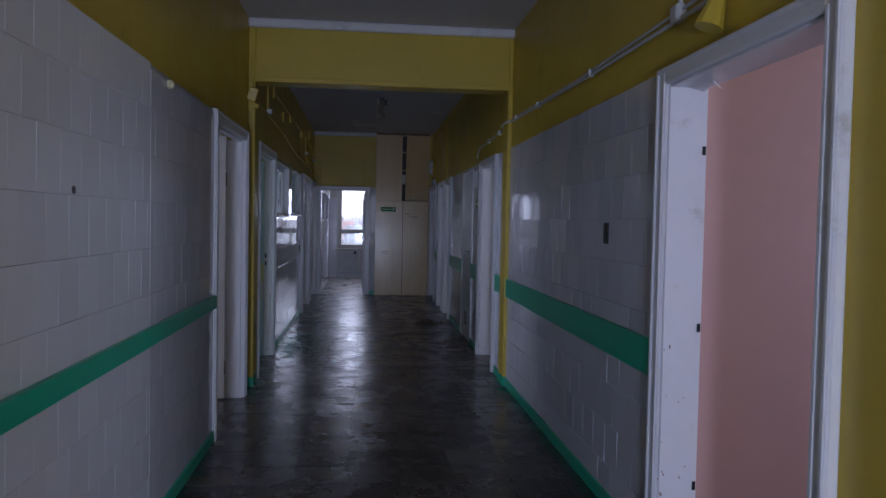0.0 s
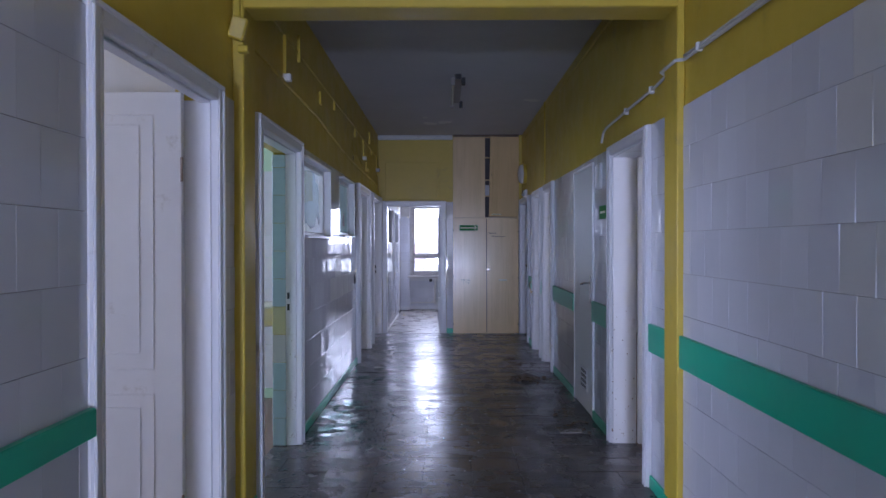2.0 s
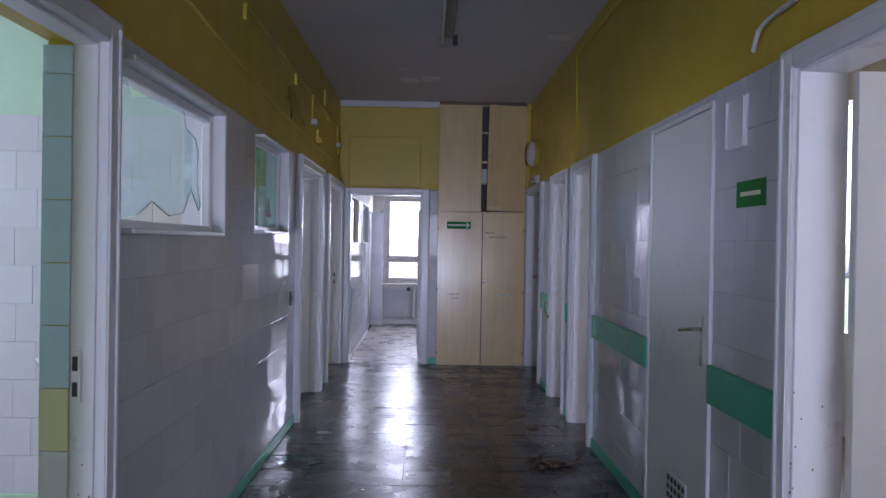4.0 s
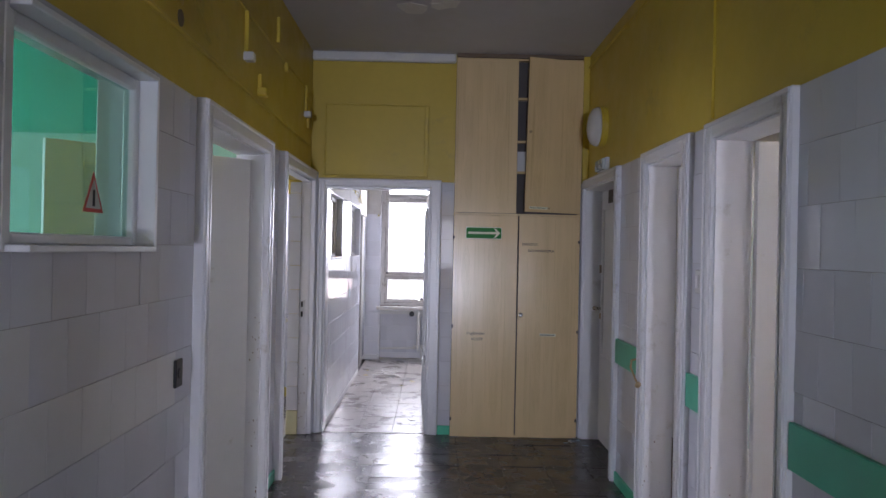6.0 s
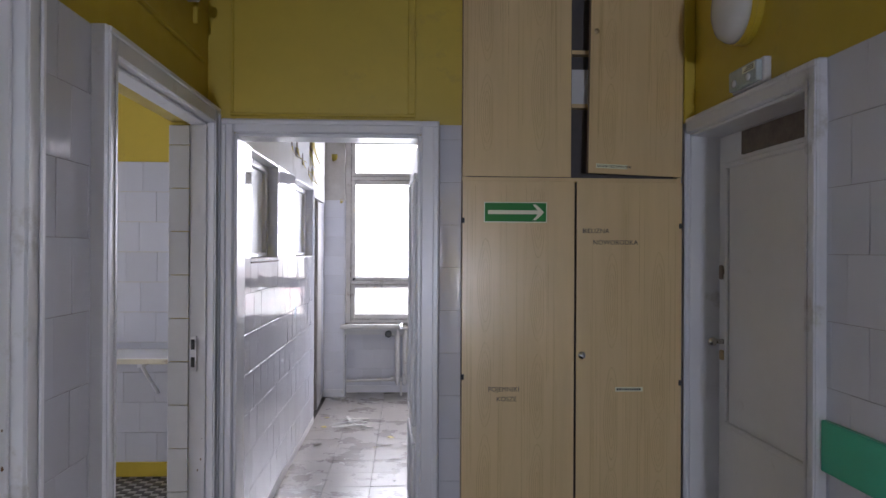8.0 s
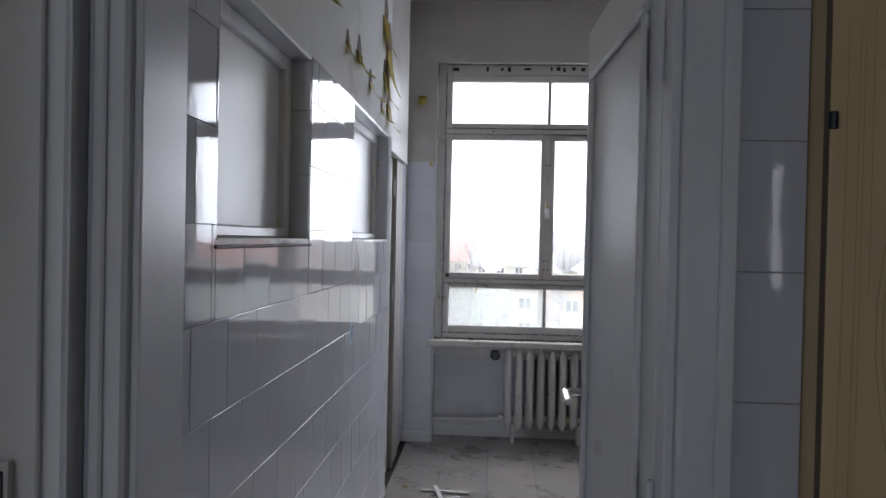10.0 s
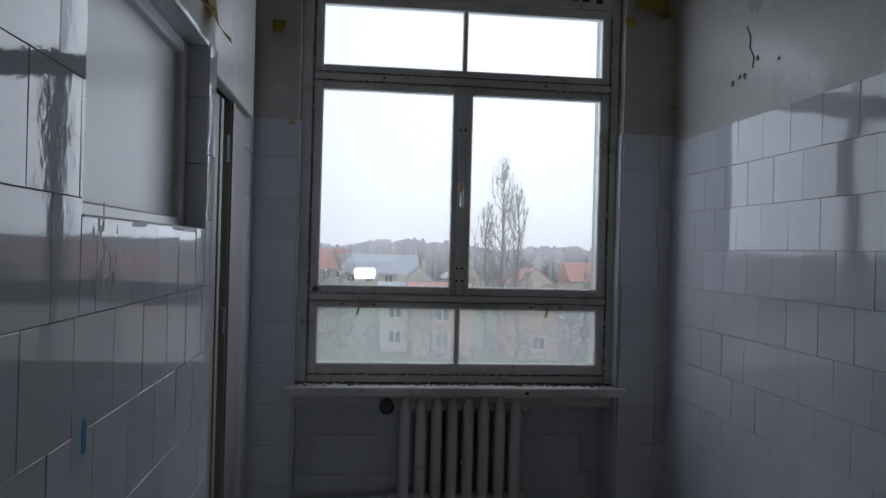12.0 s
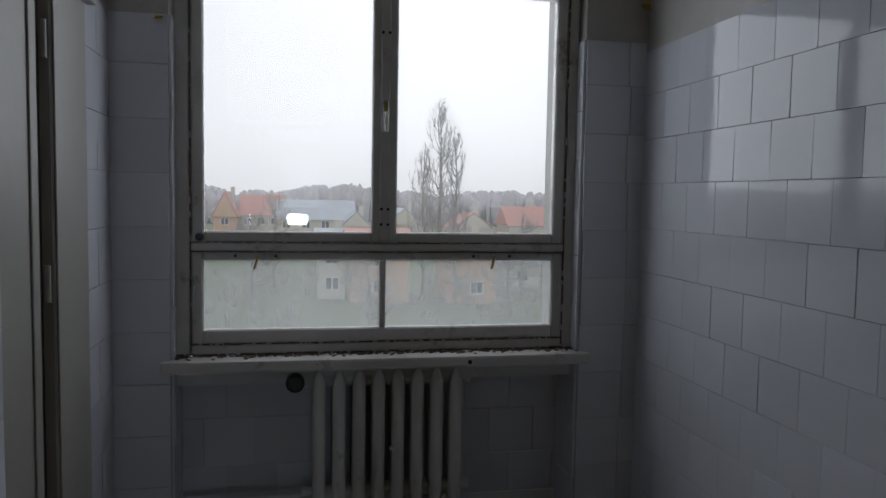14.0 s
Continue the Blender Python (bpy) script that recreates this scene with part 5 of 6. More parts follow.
setting("trim", pipe(bmesh.new(), [(2.16, 2.48, H - 0.10), (2.162, 6, H - 0.10), (2.16, 10.2, H - 0.10)], 0.010, 6), YELLOW, "thin yellow painted pipe along the top of the wall", "pipe")
setting("trim", pipe(bmesh.new(), [(2.164, 7.50, 2.13), (2.164, 7.49, 2.5), (2.164, 7.52, H)], 0.008, 6), YELLOW, "thin yellow painted riser on the wall", "pipe")

# hook and hole in the first stretch of tiles
solo("tile_hole", lathe(bmesh.new(), [(0.014, 0), (0.014, 0.004)], 10, Matrix.Translation((-0.055, -1.638, 1.527)) @ pose(0, 0, 0, 0, 90, 0)), BLACK, "small dark hole drilled in a tile", "hole")
solo("wall_hook", lathe(bmesh.new(), [(0.022, 0), (0.02, 0.02), (0.008, 0.03)], 14, Matrix.Translation((-0.055, -0.46, 2.085)) @ pose(0, 0, 0, 0, 90, 0)), TILE_YEL, "small cream round wall plug on the tiles", "wall plug")

# ---------------------------------------------------------------- side-room fittings
sk = thing("wash_basin", (-0.55, 4.75, 0.6), "white porcelain wash basin fixed behind the doorway", "wash basin")
bm = bmesh.new()
rings = [(0.03, -0.19), (0.12, -0.17), (0.20, -0.09), (0.235, -0.02), (0.245, 0.0), (0.235, 0.006), (0.215, -0.004), (0.17, -0.09), (0.06, -0.13)]
lathe(bm, rings, 28, Matrix.Translation((-0.53, 4.85, 0.90)) @ Matrix.Diagonal((1.15, 1.0, 1.0, 1)))
part("bowl", bm, PORCELAIN, sk, smooth=True)
part("back_ledge", B(-0.42, -0.237, 4.62, 5.08, 0.80, 0.92, bevel=0.015, seg=2), PORCELAIN, sk)
tp = thing("wall_socket", (-0.95, 5.34, 1.28), "white double socket on the tiled wall of the wash room", "socket")
part("plate", B(-0.985, -0.915, 5.335, 5.35, 1.27, 1.43, bevel=0.005), OPAL, tp)
for z in (1.31, 1.39):
    part("insert", tube(bmesh.new(), (-0.95, 5.336, z), (-0.95, 5.331, z), 0.018), BLACK, tp)
setting("baseboard", B(-3.5, -0.235, 5.338, 5.36, 0, 0.09, bevel=0.003), MINT, "pale green skirting of the wash room", "baseboard")
setting("baseboard", B(-1.60, -0.235, 11.728, 11.75, 0, 0.095, bevel=0.003), YELLOW, "yellow skirting of the shelf room", "baseboard")
sh = thing("wall_shelf", (-0.9, 11.5, 0.62), "cream board shelf with worn edges on a steel bracket", "shelf")
part("board", B(-1.42, -0.35, 11.30, 11.745, 0.795, 0.83, bevel=0.003), TILE_PALE, sh)
part("worn_edge", B(-1.43, -0.35, 11.292, 11.30, 0.797, 0.828, bevel=0.002), material("ivory_edge", (0.62, 0.58, 0.46), 0.5, vary=0.1, stain=(0.2, 0.12, 0.07), stain_amount=0.3, stain_scale=14), sh)
part("bracket", B(-0.80, -0.77, 11.40, 11.74, 0.760, 0.795, bevel=0.002), WHITE, sh)
part("strut", tube(bmesh.new(), (-0.785, 11.42, 0.775), (-0.785, 11.74, 0.545), 0.012), WHITE, sh)
setting("pillar_3", B(-1.78, -1.60, 11.55, 11.75, 0, 1.05, bevel=0.005), YELLOW, "yellow painted low pier beside the window", "pillar")
w6 = thing("window_6", (-2.3, 11.8, 0.9), "white framed bright window of the shelf room", "window", kind="structure")
for a in ((-3.0, -2.93, 0.4, 2.5), (-1.67, -1.60, 0.4, 2.5), (-2.93, -1.67, 2.43, 2.5), (-2.93, -1.67, 0.4, 0.48), (-2.93, -1.67, 1.98, 2.04), (-2.93, -1.67, 0.85, 0.91)):
    part("window_frame", B(a[0], a[1], 11.77, 11.84, a[2], a[3], bevel=0.005), WHITE, w6)
# mosaic floor of the shelf room
bm = bmesh.new()
for i in range(26):
    for j in range(44):
        if (i + j) % 2:
            x, y = -0.36 - i * 0.05, 9.55 + j * 0.05
            box(bm, x - 0.047, x, y, y + 0.047, -0.006, 0.0)
mos = tagged(solo("mosaic_chips", bm, CHECK_D, "dark chips of a chequered mosaic floor", "mosaic"), kind="stuff")

# ---------------------------------------------------------------- litter and damage
rng = random.Random(31)


def shard(bm, x, y, z, size, thick=0.004, tilt=6, sides=None):
    n_ = sides or rng.choice((3, 4, 4, 5))
    a0 = rng.uniform(0, 6.28)
    pts = [(size * rng.uniform(0.55, 1.0) * math.cos(a0 + 6.283 * i / n_), size * rng.uniform(0.4, 1.0) * math.sin(a0 + 6.283 * i / n_)) for i in range(n_)]
    m = Matrix.Translation((x, y, z)) @ pose(0, 0, 0, rng.gauss(0, tilt), rng.gauss(0, tilt), 0)
    lo_ = [bm.verts.new(m @ Vector((p, q, 0))) for p, q in pts]
    hi_ = [bm.verts.new(m @ Vector((p, q, thick))) for p, q in pts]
    bm.faces.new(hi_)
    bm.faces.new(lo_[::-1])
    for i in range(n_):
        bm.faces.new((lo_[i], lo_[(i + 1) % n_], hi_[(i + 1) % n_], hi_[i]))


for k in range(46):
    y = rng.uniform(3.7, 5.15) if k < 38 else rng.gauss(6.25, 0.12)
    x = min(0.0 + abs(rng.gauss(0.02, 0.16)), 0.5)
    bm = bmesh.new()
    shard(bm, x, y, 0.004 + rng.uniform(0, 0.006), rng.uniform(0.03, 0.09), tilt=2.5)
    solo("glass_shard", bm, SHARD, "greenish broken window glass shard on the floor", "glass shard", group="shards under the broken window")
bm = bmesh.new()
for k in range(420):
    y = rng.gauss(4.3, 0.7)
    shard(bm, min(-0.04 + abs(rng.gauss(0, 0.35)), 1.2), y, 0.003, rng.uniform(0.004, 0.016), 0.003, 4)
for k in range(60):
    shard(bm, rng.uniform(-0.05, 1.6), rng.uniform(0.5, 3.0), 0.003, rng.uniform(0.004, 0.010), 0.003, 4)
tagged(solo("glass_crumbs", bm, SHARD, "small glass crumbs scattered over the floor", "glass crumbs"), kind="stuff")

db = thing("debris_heap", (1.8, 6.25, 0), "dark heap of dirt and crumpled rag on the floor", "debris")
bm = bmesh.new()
for k in range(90):
    a, r = rng.uniform(0, 6.28), abs(rng.gauss(0, 0.09))
    shard(bm, 1.8 + 1.3 * r * math.cos(a), 6.26 + r * math.sin(a), 0.004 + max(0, 0.035 - r * 0.25) * rng.random(), rng.uniform(0.01, 0.045), 0.006, 25)
tagged(part("crumbs", bm, EDGE_BROWN, db), kind="stuff")
bm = bmesh.new()
pipe(bm, [(1.67, 6.22, 0.012), (1.74, 6.27, 0.03), (1.80, 6.24, 0.055), (1.87, 6.28, 0.03), (1.94, 6.25, 0.012)], 0.014, 7)
part("rag", bm, HOLE, db)
for x, y, s_ in ((1.78, 7.7, 0.05), (1.82, 7.25, 0.04), (1.95, 4.7, 0.06), (2.02, 4.35, 0.05), (1.9, 4.15, 0.09)):
    bm = bmesh.new()
    for k in range(9):
        shard(bm, x + rng.gauss(0, s_), y + rng.gauss(0, s_), 0.004, rng.uniform(0.008, 0.03), 0.006, 12)
    tagged(solo("dirt_patch", bm, EDGE_BROWN, "scattered dark dirt crumbs on the floor", "dirt"), kind="stuff")
solo("fallen_plate", B(1.82, 1.99, 4.05, 4.16, 0.002, 0.012, bevel=0.003), FLOOR2, "flat grey piece of broken board on the floor", "broken board")

# paint flakes in the end room
for k in range(17):
    y = rng.choice((rng.gauss(12.7, 0.35), rng.uniform(10.6, 13.6), rng.gauss(12.6, 0.2)))
    x = min(0.10 + abs(rng.gauss(0, 0.35)), 1.6)
    bm = bmesh.new()
    shard(bm, x, y, 0.006 + rng.random() * 0.012, rng.uniform(0.015, 0.055), 0.002, 11)
    solo("paint_flake", bm, rng.choice((PEEL_W, PEEL_W, PEEL_W, PEEL_Y)), "curled flake of peeled wall paint on the floor", "paint flake", group="flakes in the end room")
for k in range(7):
    bm = bmesh.new()
    x, y, a = 0.20 + rng.random() * 0.25, 12.95 + rng.random() * 0.4, rng.uniform(-1.5, 1.5)
    box(bm, -0.14, 0.14, -0.012, 0.012, 0, 0.006, m=Matrix.Translation((x, y, 0.004 + 0.004 * k)) @ pose(0, 0, 0, 0, rng.uniform(-2, 2), math.degrees(a)))
    solo("paint_strip", bm, PEEL_W, "long pale strip of peeled paint on the floor", "paint strip", group="strips in the end room")
for k in range(9):
    bm = bmesh.new()
    shard(bm, 0.72 + rng.gauss(0, 0.12), 10.75 + rng.gauss(0, 0.2), 0.005, rng.uniform(0.02, 0.05), 0.003, 6)
    solo("paint_flake", bm, PEEL_W, "pale plaster flake beside the open door", "paint flake", group="flakes in the end room")
bm = bmesh.new()
shard(bm, 0.20, 7.0, 0.005, 0.07, 0.002, 3, 5)
solo("paper_scrap", bm, PEEL_W, "pale paper scrap on the corridor floor", "paper scrap")
bm = bmesh.new()
for k in range(150):
    shard(bm, rng.uniform(0.0, 2.0), rng.choice((rng.uniform(10.4, 14.3), rng.uniform(-1, 10.2))), 0.0025, rng.uniform(0.003, 0.012), 0.002, 6)
tagged(solo("floor_grit", bm, PEEL_W, "pale grit and tiny flakes on the floor", "grit"), kind="stuff")

# peeling paint high on the left wall of the end room and round the window
def curl(x, y, z, w_, h_, nx, ny, mat, label):
    """A torn tongue of paint that bends away from the wall."""
    bm = bmesh.new()
    grid = []
    side = Vector((-ny, nx, 0))
    for i in range(5):
        t = i / 4
        row = []
        for j in range(4):
            s_ = j / 3 - 0.5
            wob = 1 - 0.55 * t * t + 0.18 * rng.uniform(-1, 1)
            p = Vector((x, y, z)) + side * (s_ * w_ * wob) + Vector((nx, ny, 0)) * (0.003 + 0.055 * t * t * (1 + 0.3 * rng.random())) - Vector((0, 0, h_ * t * (1 - 0.25 * t)))
            row.append(bm.verts.new(p))
        grid.append(row)
    for a, b in zip(grid, grid[1:]):
        for j in range(3):
            bm.faces.new((a[j], a[j + 1], b[j + 1], b[j]))
    bmesh.ops.solidify(bm, geom=bm.faces[:], thickness=0.0015)
    return solo("peeling_paint", bm, mat, label, "peeling paint", smooth=True, group="peeling paint of the end room")


for y, z, w_, h_ in ((11.55, 2.28, 0.10, 0.10), (12.0, 2.20, 0.07, 0.12), (12.25, 2.22, 0.12, 0.14), (12.55, 2.16, 0.10, 0.12), (12.9, 2.10, 0.07, 0.10), (13.0, 2.58, 0.20, 0.26), (13.12, 2.46, 0.24, 0.34), (13.02, 2.30, 0.18, 0.24), (13.14, 2.16, 0.14, 0.20), (11.9, 2.62, 0.09, 0.14)):
    curl(0.032, y, z, w_, h_, 1, 0, PEEL_Y, "curled tongue of yellow paint peeling off the wall")
    bm = bmesh.new()
    shard(bm, 0, 0, 0, w_ * 0.6, 0.001, 0, 7)
    bmesh.ops.transform(bm, matrix=Matrix.Translation((0.0305, y, z + 0.02)) @ pose(0, 0, 0, 0, 90, 0), verts=bm.verts)
    solo("bare_patch", bm, HOLE, "dark bare patch where paint has come off", "bare patch")
for x, z, w_, h_ in ((1.92, 2.66, 0.20, 0.10), (1.80, 2.56, 0.05, 0.09), (2.03, 2.14, 0.04, 0.05), (1.97, 2.60, 0.07, 0.06), (0.1, 2.45, 0.06, 0.1), (0.17, 1.99, 0.03, 0.05)):
    curl(x, YW - 0.002, z, w_, h_, 0, -1, PEEL_Y, "curled tongue of yellow paint peeling beside the window")
for i in range(9):
    z = 2.15 + i * 0.075
    bm = bmesh.new()
    shard(bm, 0, 0, 0, rng.uniform(0.008, 0.02), 0.002, 0, 5)
    bmesh.ops.transform(bm, matrix=Matrix.Translation((2.036, YW - 0.003, z)) @ pose(0, 0, 0, 90, 0, 0), verts=bm.verts)
    solo("peeling_paint", bm, PEEL_Y, "small scrap of yellow paint in the wall corner", "peeling paint", group="peeling paint of the end room")
for y, z in ((13.80, 2.12), (13.74, 2.135), (13.70, 2.13), (13.45, 2.14), (13.60, 2.18)):
    bm = bmesh.new()
    shard(bm, 0, 0, 0, rng.uniform(0.008, 0.02), 0.002, 0, 6)
    bmesh.ops.transform(bm, matrix=Matrix.Translation((2.047, y, z)) @ pose(0, 0, 0, 0, -90, 0), verts=bm.verts)
    solo("plaster_hole", bm, HOLE, "small dark hole broken in the plaster", "hole")
part("crack", pipe(bmesh.new(), [(2.047, 13.69, 2.33), (2.047, 13.66, 2.28), (2.047, 13.665, 2.24), (2.047, 13.63, 2.19), (2.047, 13.64, 2.15)], 0.003, 5), HOLE, room_r)

# chipped paint on the door jambs
def chips(where, axis, at, u0, u1, z0, z1, count, seed, side=-1):
    """Small bare spots on a painted face; they crowd towards one edge and the floor."""
    r_ = random.Random(seed)
    bm = bmesh.new()
    for k in range(count):
        u, z, s_ = u0 + (u1 - u0) * r_.random() ** 2.2, z0 + (z1 - z0) * r_.random() ** 1.8, r_.uniform(0.0018, 0.006)
        n_ = r_.choice((5, 6, 7))
        pts = [(u + s_ * r_.uniform(0.35, 0.8) * math.cos(6.283 * q / n_), z + s_ * r_.uniform(0.7, 1.7) * math.sin(6.283 * q / n_)) for q in range(n_)]
        for d in (0.0, 0.0008):
            vs = [bm.verts.new((p, at + side * d, q) if axis == "y" else (at + side * d, p, q)) for p, q in pts]
            bm.faces.new(vs)
    bmesh.ops.recalc_face_normals(bm, faces=bm.faces)
    return tagged(solo("paint_chips", bm, WOODCHIP, "brown chips in the white paint of " + where, "paint chips"), kind="stuff")


chips("the glazed door's jamb", "y", 3.777, 2.145, 2.30, 0.03, 1.0, 38, 1)
chips("the narrow doorway's jamb", "y", 7.407, 2.145, 2.30, 0.03, 0.6, 14, 2)
chips("the narrow doorway's far jamb", "y", 8.427, 2.145, 2.30, 0.03, 0.5, 14, 3)
chips("the green room's jamb", "y", 8.527, -0.085, -0.22, 0.03, 1.1, 30, 4)
chips("the shelf room's jamb", "y", 10.190, -0.085, -0.14, 0.05, 0.8, 16, 5)
chips("the wash room's jamb", "y", 3.732, -0.085, -0.14, 0.03, 0.9, 18, 6)
chips("the pink room's jamb", "y", -1.233, 2.145, 2.27, 0.3, 1.0, 16, 7)
# black flakes of old paint under the window's lintel
bm = bmesh.new()
r_ = random.Random(15)
x = 0.30
while x < 1.70:
    L_ = r_.uniform(0.008, 0.05)
    if r_.random() < 0.6:
        box(bm, x, x + L_, YG - 0.009, YG - 0.0045, 2.655 - r_.uniform(0.002, 0.016), 2.665 + r_.uniform(0.0, 0.01))
    x += L_ + r_.uniform(0.004, 0.05)
tagged(solo("lintel_flakes", bm, BLACK, "black flaking paint along the head of the window", "paint flakes"), kind="stuff")
# crumbled green paint at the foot of the hasp door's frame
for k in range(9):
    bm = bmesh.new()
    shard(bm, 2.09 + rng.gauss(0, 0.03), 10.10 + rng.gauss(0, 0.05), 0.003 + 0.004 * rng.random(), rng.uniform(0.012, 0.035), 0.003, 12)
    solo("paint_crumb", bm, TILE_BLUE if k % 3 else PEEL_W, "pale green crumb of fallen paint by the frame", "paint crumb", group="crumbs by the hasp door")

# loose patches on the ceiling
for x, y, s_ in ((0.75, 9.1, 0.16), (0.98, 9.0, 0.13), (2.0, 7.4, 0.12), (0.95, 9.05, 0.1), (0.7, 8.6, 0.06), (1.2, 1.1, 0.14), (1.25, 1.0, 0.1)):
    bm = bmesh.new()
    shard(bm, x, y, H - 0.006, s_, 0.004, 1.5, 7)
    solo("ceiling_flake", bm, PEEL_W, "loose pale flake of whitewash under the ceiling", "ceiling flake", group="flakes under the ceiling")

st = solo("wall_sticker", B(0.0395, 0.0405, 12.10, 12.17, 1.00, 1.09), material("pale_blue_sticker", (0.40, 0.52, 0.60), 0.5, vary=0.1), "small pale blue sticker on the tiled wall", "sticker")
part("print", B(0.0405, 0.041, 12.145, 12.165, 1.02, 1.08), material("sticker_blue", (0.03, 0.22, 0.45), 0.5), st)
bm = bmesh.new()
for k in range(40):
    y, z, s_ = 12.25 + rng.gauss(0, 0.045), 1.34 + rng.gauss(0, 0.05), rng.uniform(0.004, 0.012)
    box(bm, 0.0398, 0.0406, y - s_ * 0.4, y + s_ * 0.4, z - s_, z + s_ * 1.4)
tagged(solo("sticker_remains", bm, PEEL_W, "torn pale sticker remains on the tiles", "sticker remains"), kind="stuff")
# ---------------------------------------------------------------- outside
GZ = -10.0
GRASS = material("winter_grass", (0.10, 0.125, 0.065), 0.95, vary=0.25, scale=0.05, stain=(0.15, 0.13, 0.09), stain_amount=0.5, stain_scale=0.03)
ASPHALT = material("wet_asphalt", (0.12, 0.12, 0.125), 0.5, vary=0.15, scale=0.3)
# Roof red is paled in its base colour to suggest distance haze.
ROOF_R = material("red_roof_tiles", (0.44, 0.22, 0.19), 0.7, vary=0.12, scale=0.8)
ROOF_B = material("blue_grey_sheet_roof", (0.30, 0.34, 0.40), 0.4, vary=0.08, scale=0.5)
RENDER_O = material("orange_facade_render", (0.58, 0.37, 0.25), 0.85, vary=0.06, scale=0.5)
RENDER_C = material("cream_facade_render", (0.58, 0.54, 0.47), 0.85, vary=0.06, scale=0.5)
BARK = material("grey_bark", (0.24, 0.215, 0.20), 0.95, vary=0.2, scale=3)
# Twigs and far woods are paled: distance haze lies in their colour.
TWIG = material("bare_twigs", (0.30, 0.275, 0.265), 0.95, vary=0.15, scale=1)
WOODS = material("haze_paled_woods", (0.46, 0.445, 0.475), 0.95, vary=0.12, scale=0.08)
PANE_D = material("dark_window_pane", (0.05, 0.06, 0.07), 0.1)
bm = bmesh.new()
rows_ = [[bm.verts.new((x, y, z)) for x in (-900, 900)] for y, z in ((16, GZ), (116, GZ), (140, GZ + 1.4), (1600, GZ + 1.4))]
for a, b in zip(rows_, rows_[1:]):
    bm.faces.new((a[0], a[1], b[1], b[0]))
setting("ground", bm, GRASS, "wet winter grass that reaches to the distant woods", "ground")
setting("road", B(-80, 80, 44, 52, GZ, GZ + 0.05), ASPHALT, "wet grey street between the houses", "road")


def house(x, y, w_, d_, h_, roof_h, wall_mat, roof_mat, label, ridge="x", windows=2, yaw=0.0):
    gz = GZ if y < 116 else GZ + 1.3
    b = thing("house", (x, y, gz), label, "house")
    m = Matrix.Translation((x, y, gz)) @ pose(0, 0, 0, 0, 0, yaw)

    def put(bm):
        bmesh.ops.transform(bm, matrix=m, verts=bm.verts)
        return bm
    part("wall", put(B(-w_ / 2, w_ / 2, -d_ / 2, d_ / 2, 0, h_)), wall_mat, b)
    bm = bmesh.new()
    o = 0.5
    A, D = (w_ / 2 + o, d_ / 2 + o)
    if ridge == "x":
        v = [(-A, -D, h_), (A, -D, h_), (A, D, h_), (-A, D, h_), (-A, 0, h_ + roof_h), (A, 0, h_ + roof_h)]
        fs = ((0, 1, 5, 4), (2, 3, 4, 5), (0, 4, 3), (1, 2, 5), (3, 2, 1, 0))
    else:
        v = [(-A, -D, h_), (A, -D, h_), (A, D, h_), (-A, D, h_), (0, -D, h_ + roof_h), (0, D, h_ + roof_h)]
        fs = ((0, 4, 5, 3), (1, 2, 5, 4), (0, 1, 4), (2, 3, 5), (3, 2, 1, 0))
    vv = [bm.verts.new(p) for p in v]
    for f in fs:
        bm.faces.new([vv[i] for i in f])
    bmesh.ops.recalc_face_normals(bm, faces=bm.faces)
    roof = part("roof", put(bm), roof_mat, b)
    if ridge == "y":
        bm = bmesh.new()
        t = [bm.verts.new(p) for p in ((-w_ / 2, -d_ / 2 - o - 0.02, h_ + 0.02), (w_ / 2, -d_ / 2 - o - 0.02, h_ + 0.02), (0, -d_ / 2 - o - 0.02, h_ + roof_h * 0.92))]
        bm.faces.new(t)
        part("gable", put(bm), wall_mat, b)
    part("chimney", put(B(w_ * 0.18, w_ * 0.18 + 0.8, 0.3, 1.1, h_ + roof_h * 0.4, h_ + roof_h + 0.9)), RENDER_C, roof)
    for i in range(windows):
        wx = -w_ / 2 + (i + 0.5) * w_ / windows
        for z in ([1.0, 3.8] if h_ > 5 else [1.0]):
            win_ = part("window", put(B(wx - 0.75, wx + 0.75, -d_ / 2 - 0.06, -d_ / 2 + 0.02, z, z + 1.45)), WHITE, b)
            for s_ in (-1, 1):
                part("pane", put(B(wx + s_ * 0.36 - 0.29, wx + s_ * 0.36 + 0.29, -d_ / 2 - 0.09, -d_ / 2 - 0.055, z + 0.12, z + 1.33)), PANE_D, win_)
    return b


house(9.3, 94, 6.2, 8, 6.6, 1.2, RENDER_O, ROOF_R, "orange rendered house of two storeys", "x", 1)
house(4.4, 97, 2.8, 8, 6.4, 1.2, RENDER_C, ROOF_B, "cream rendered house beside the orange one", "x", 1)
house(19.0, 92, 4.6, 7, 5.0, 2.2, RENDER_O, ROOF_R, "orange house behind the poplar", "y", 1, 8)
house(26, 104, 9, 7, 3.2, 1.5, RENDER_C, ROOF_B, "low pale outbuilding with a grey roof", "x", 2)
house(4.0, 156, 14, 11, 5.4, 3.6, RENDER_C, ROOF_B, "long house with a blue-grey sheet roof", "x", 4)
house(11.1, 151, 5.0, 9, 4.4, 2.8, RENDER_C, ROOF_B, "house with a pale gable and grey roof", "y", 2)
house(-6.5, 172, 8, 10, 5.6, 4.2, RENDER_C, ROOF_R, "distant house with a steep red roof", "x", 3)
house(-13.2, 166, 4.4, 7, 5.4, 5.0, RENDER_O, ROOF_R, "distant narrow house with a red roof", "y", 1)
house(20, 152, 7, 9, 4.8, 3.0, RENDER_C, ROOF_B, "distant house with a pale grey roof", "y", 2)
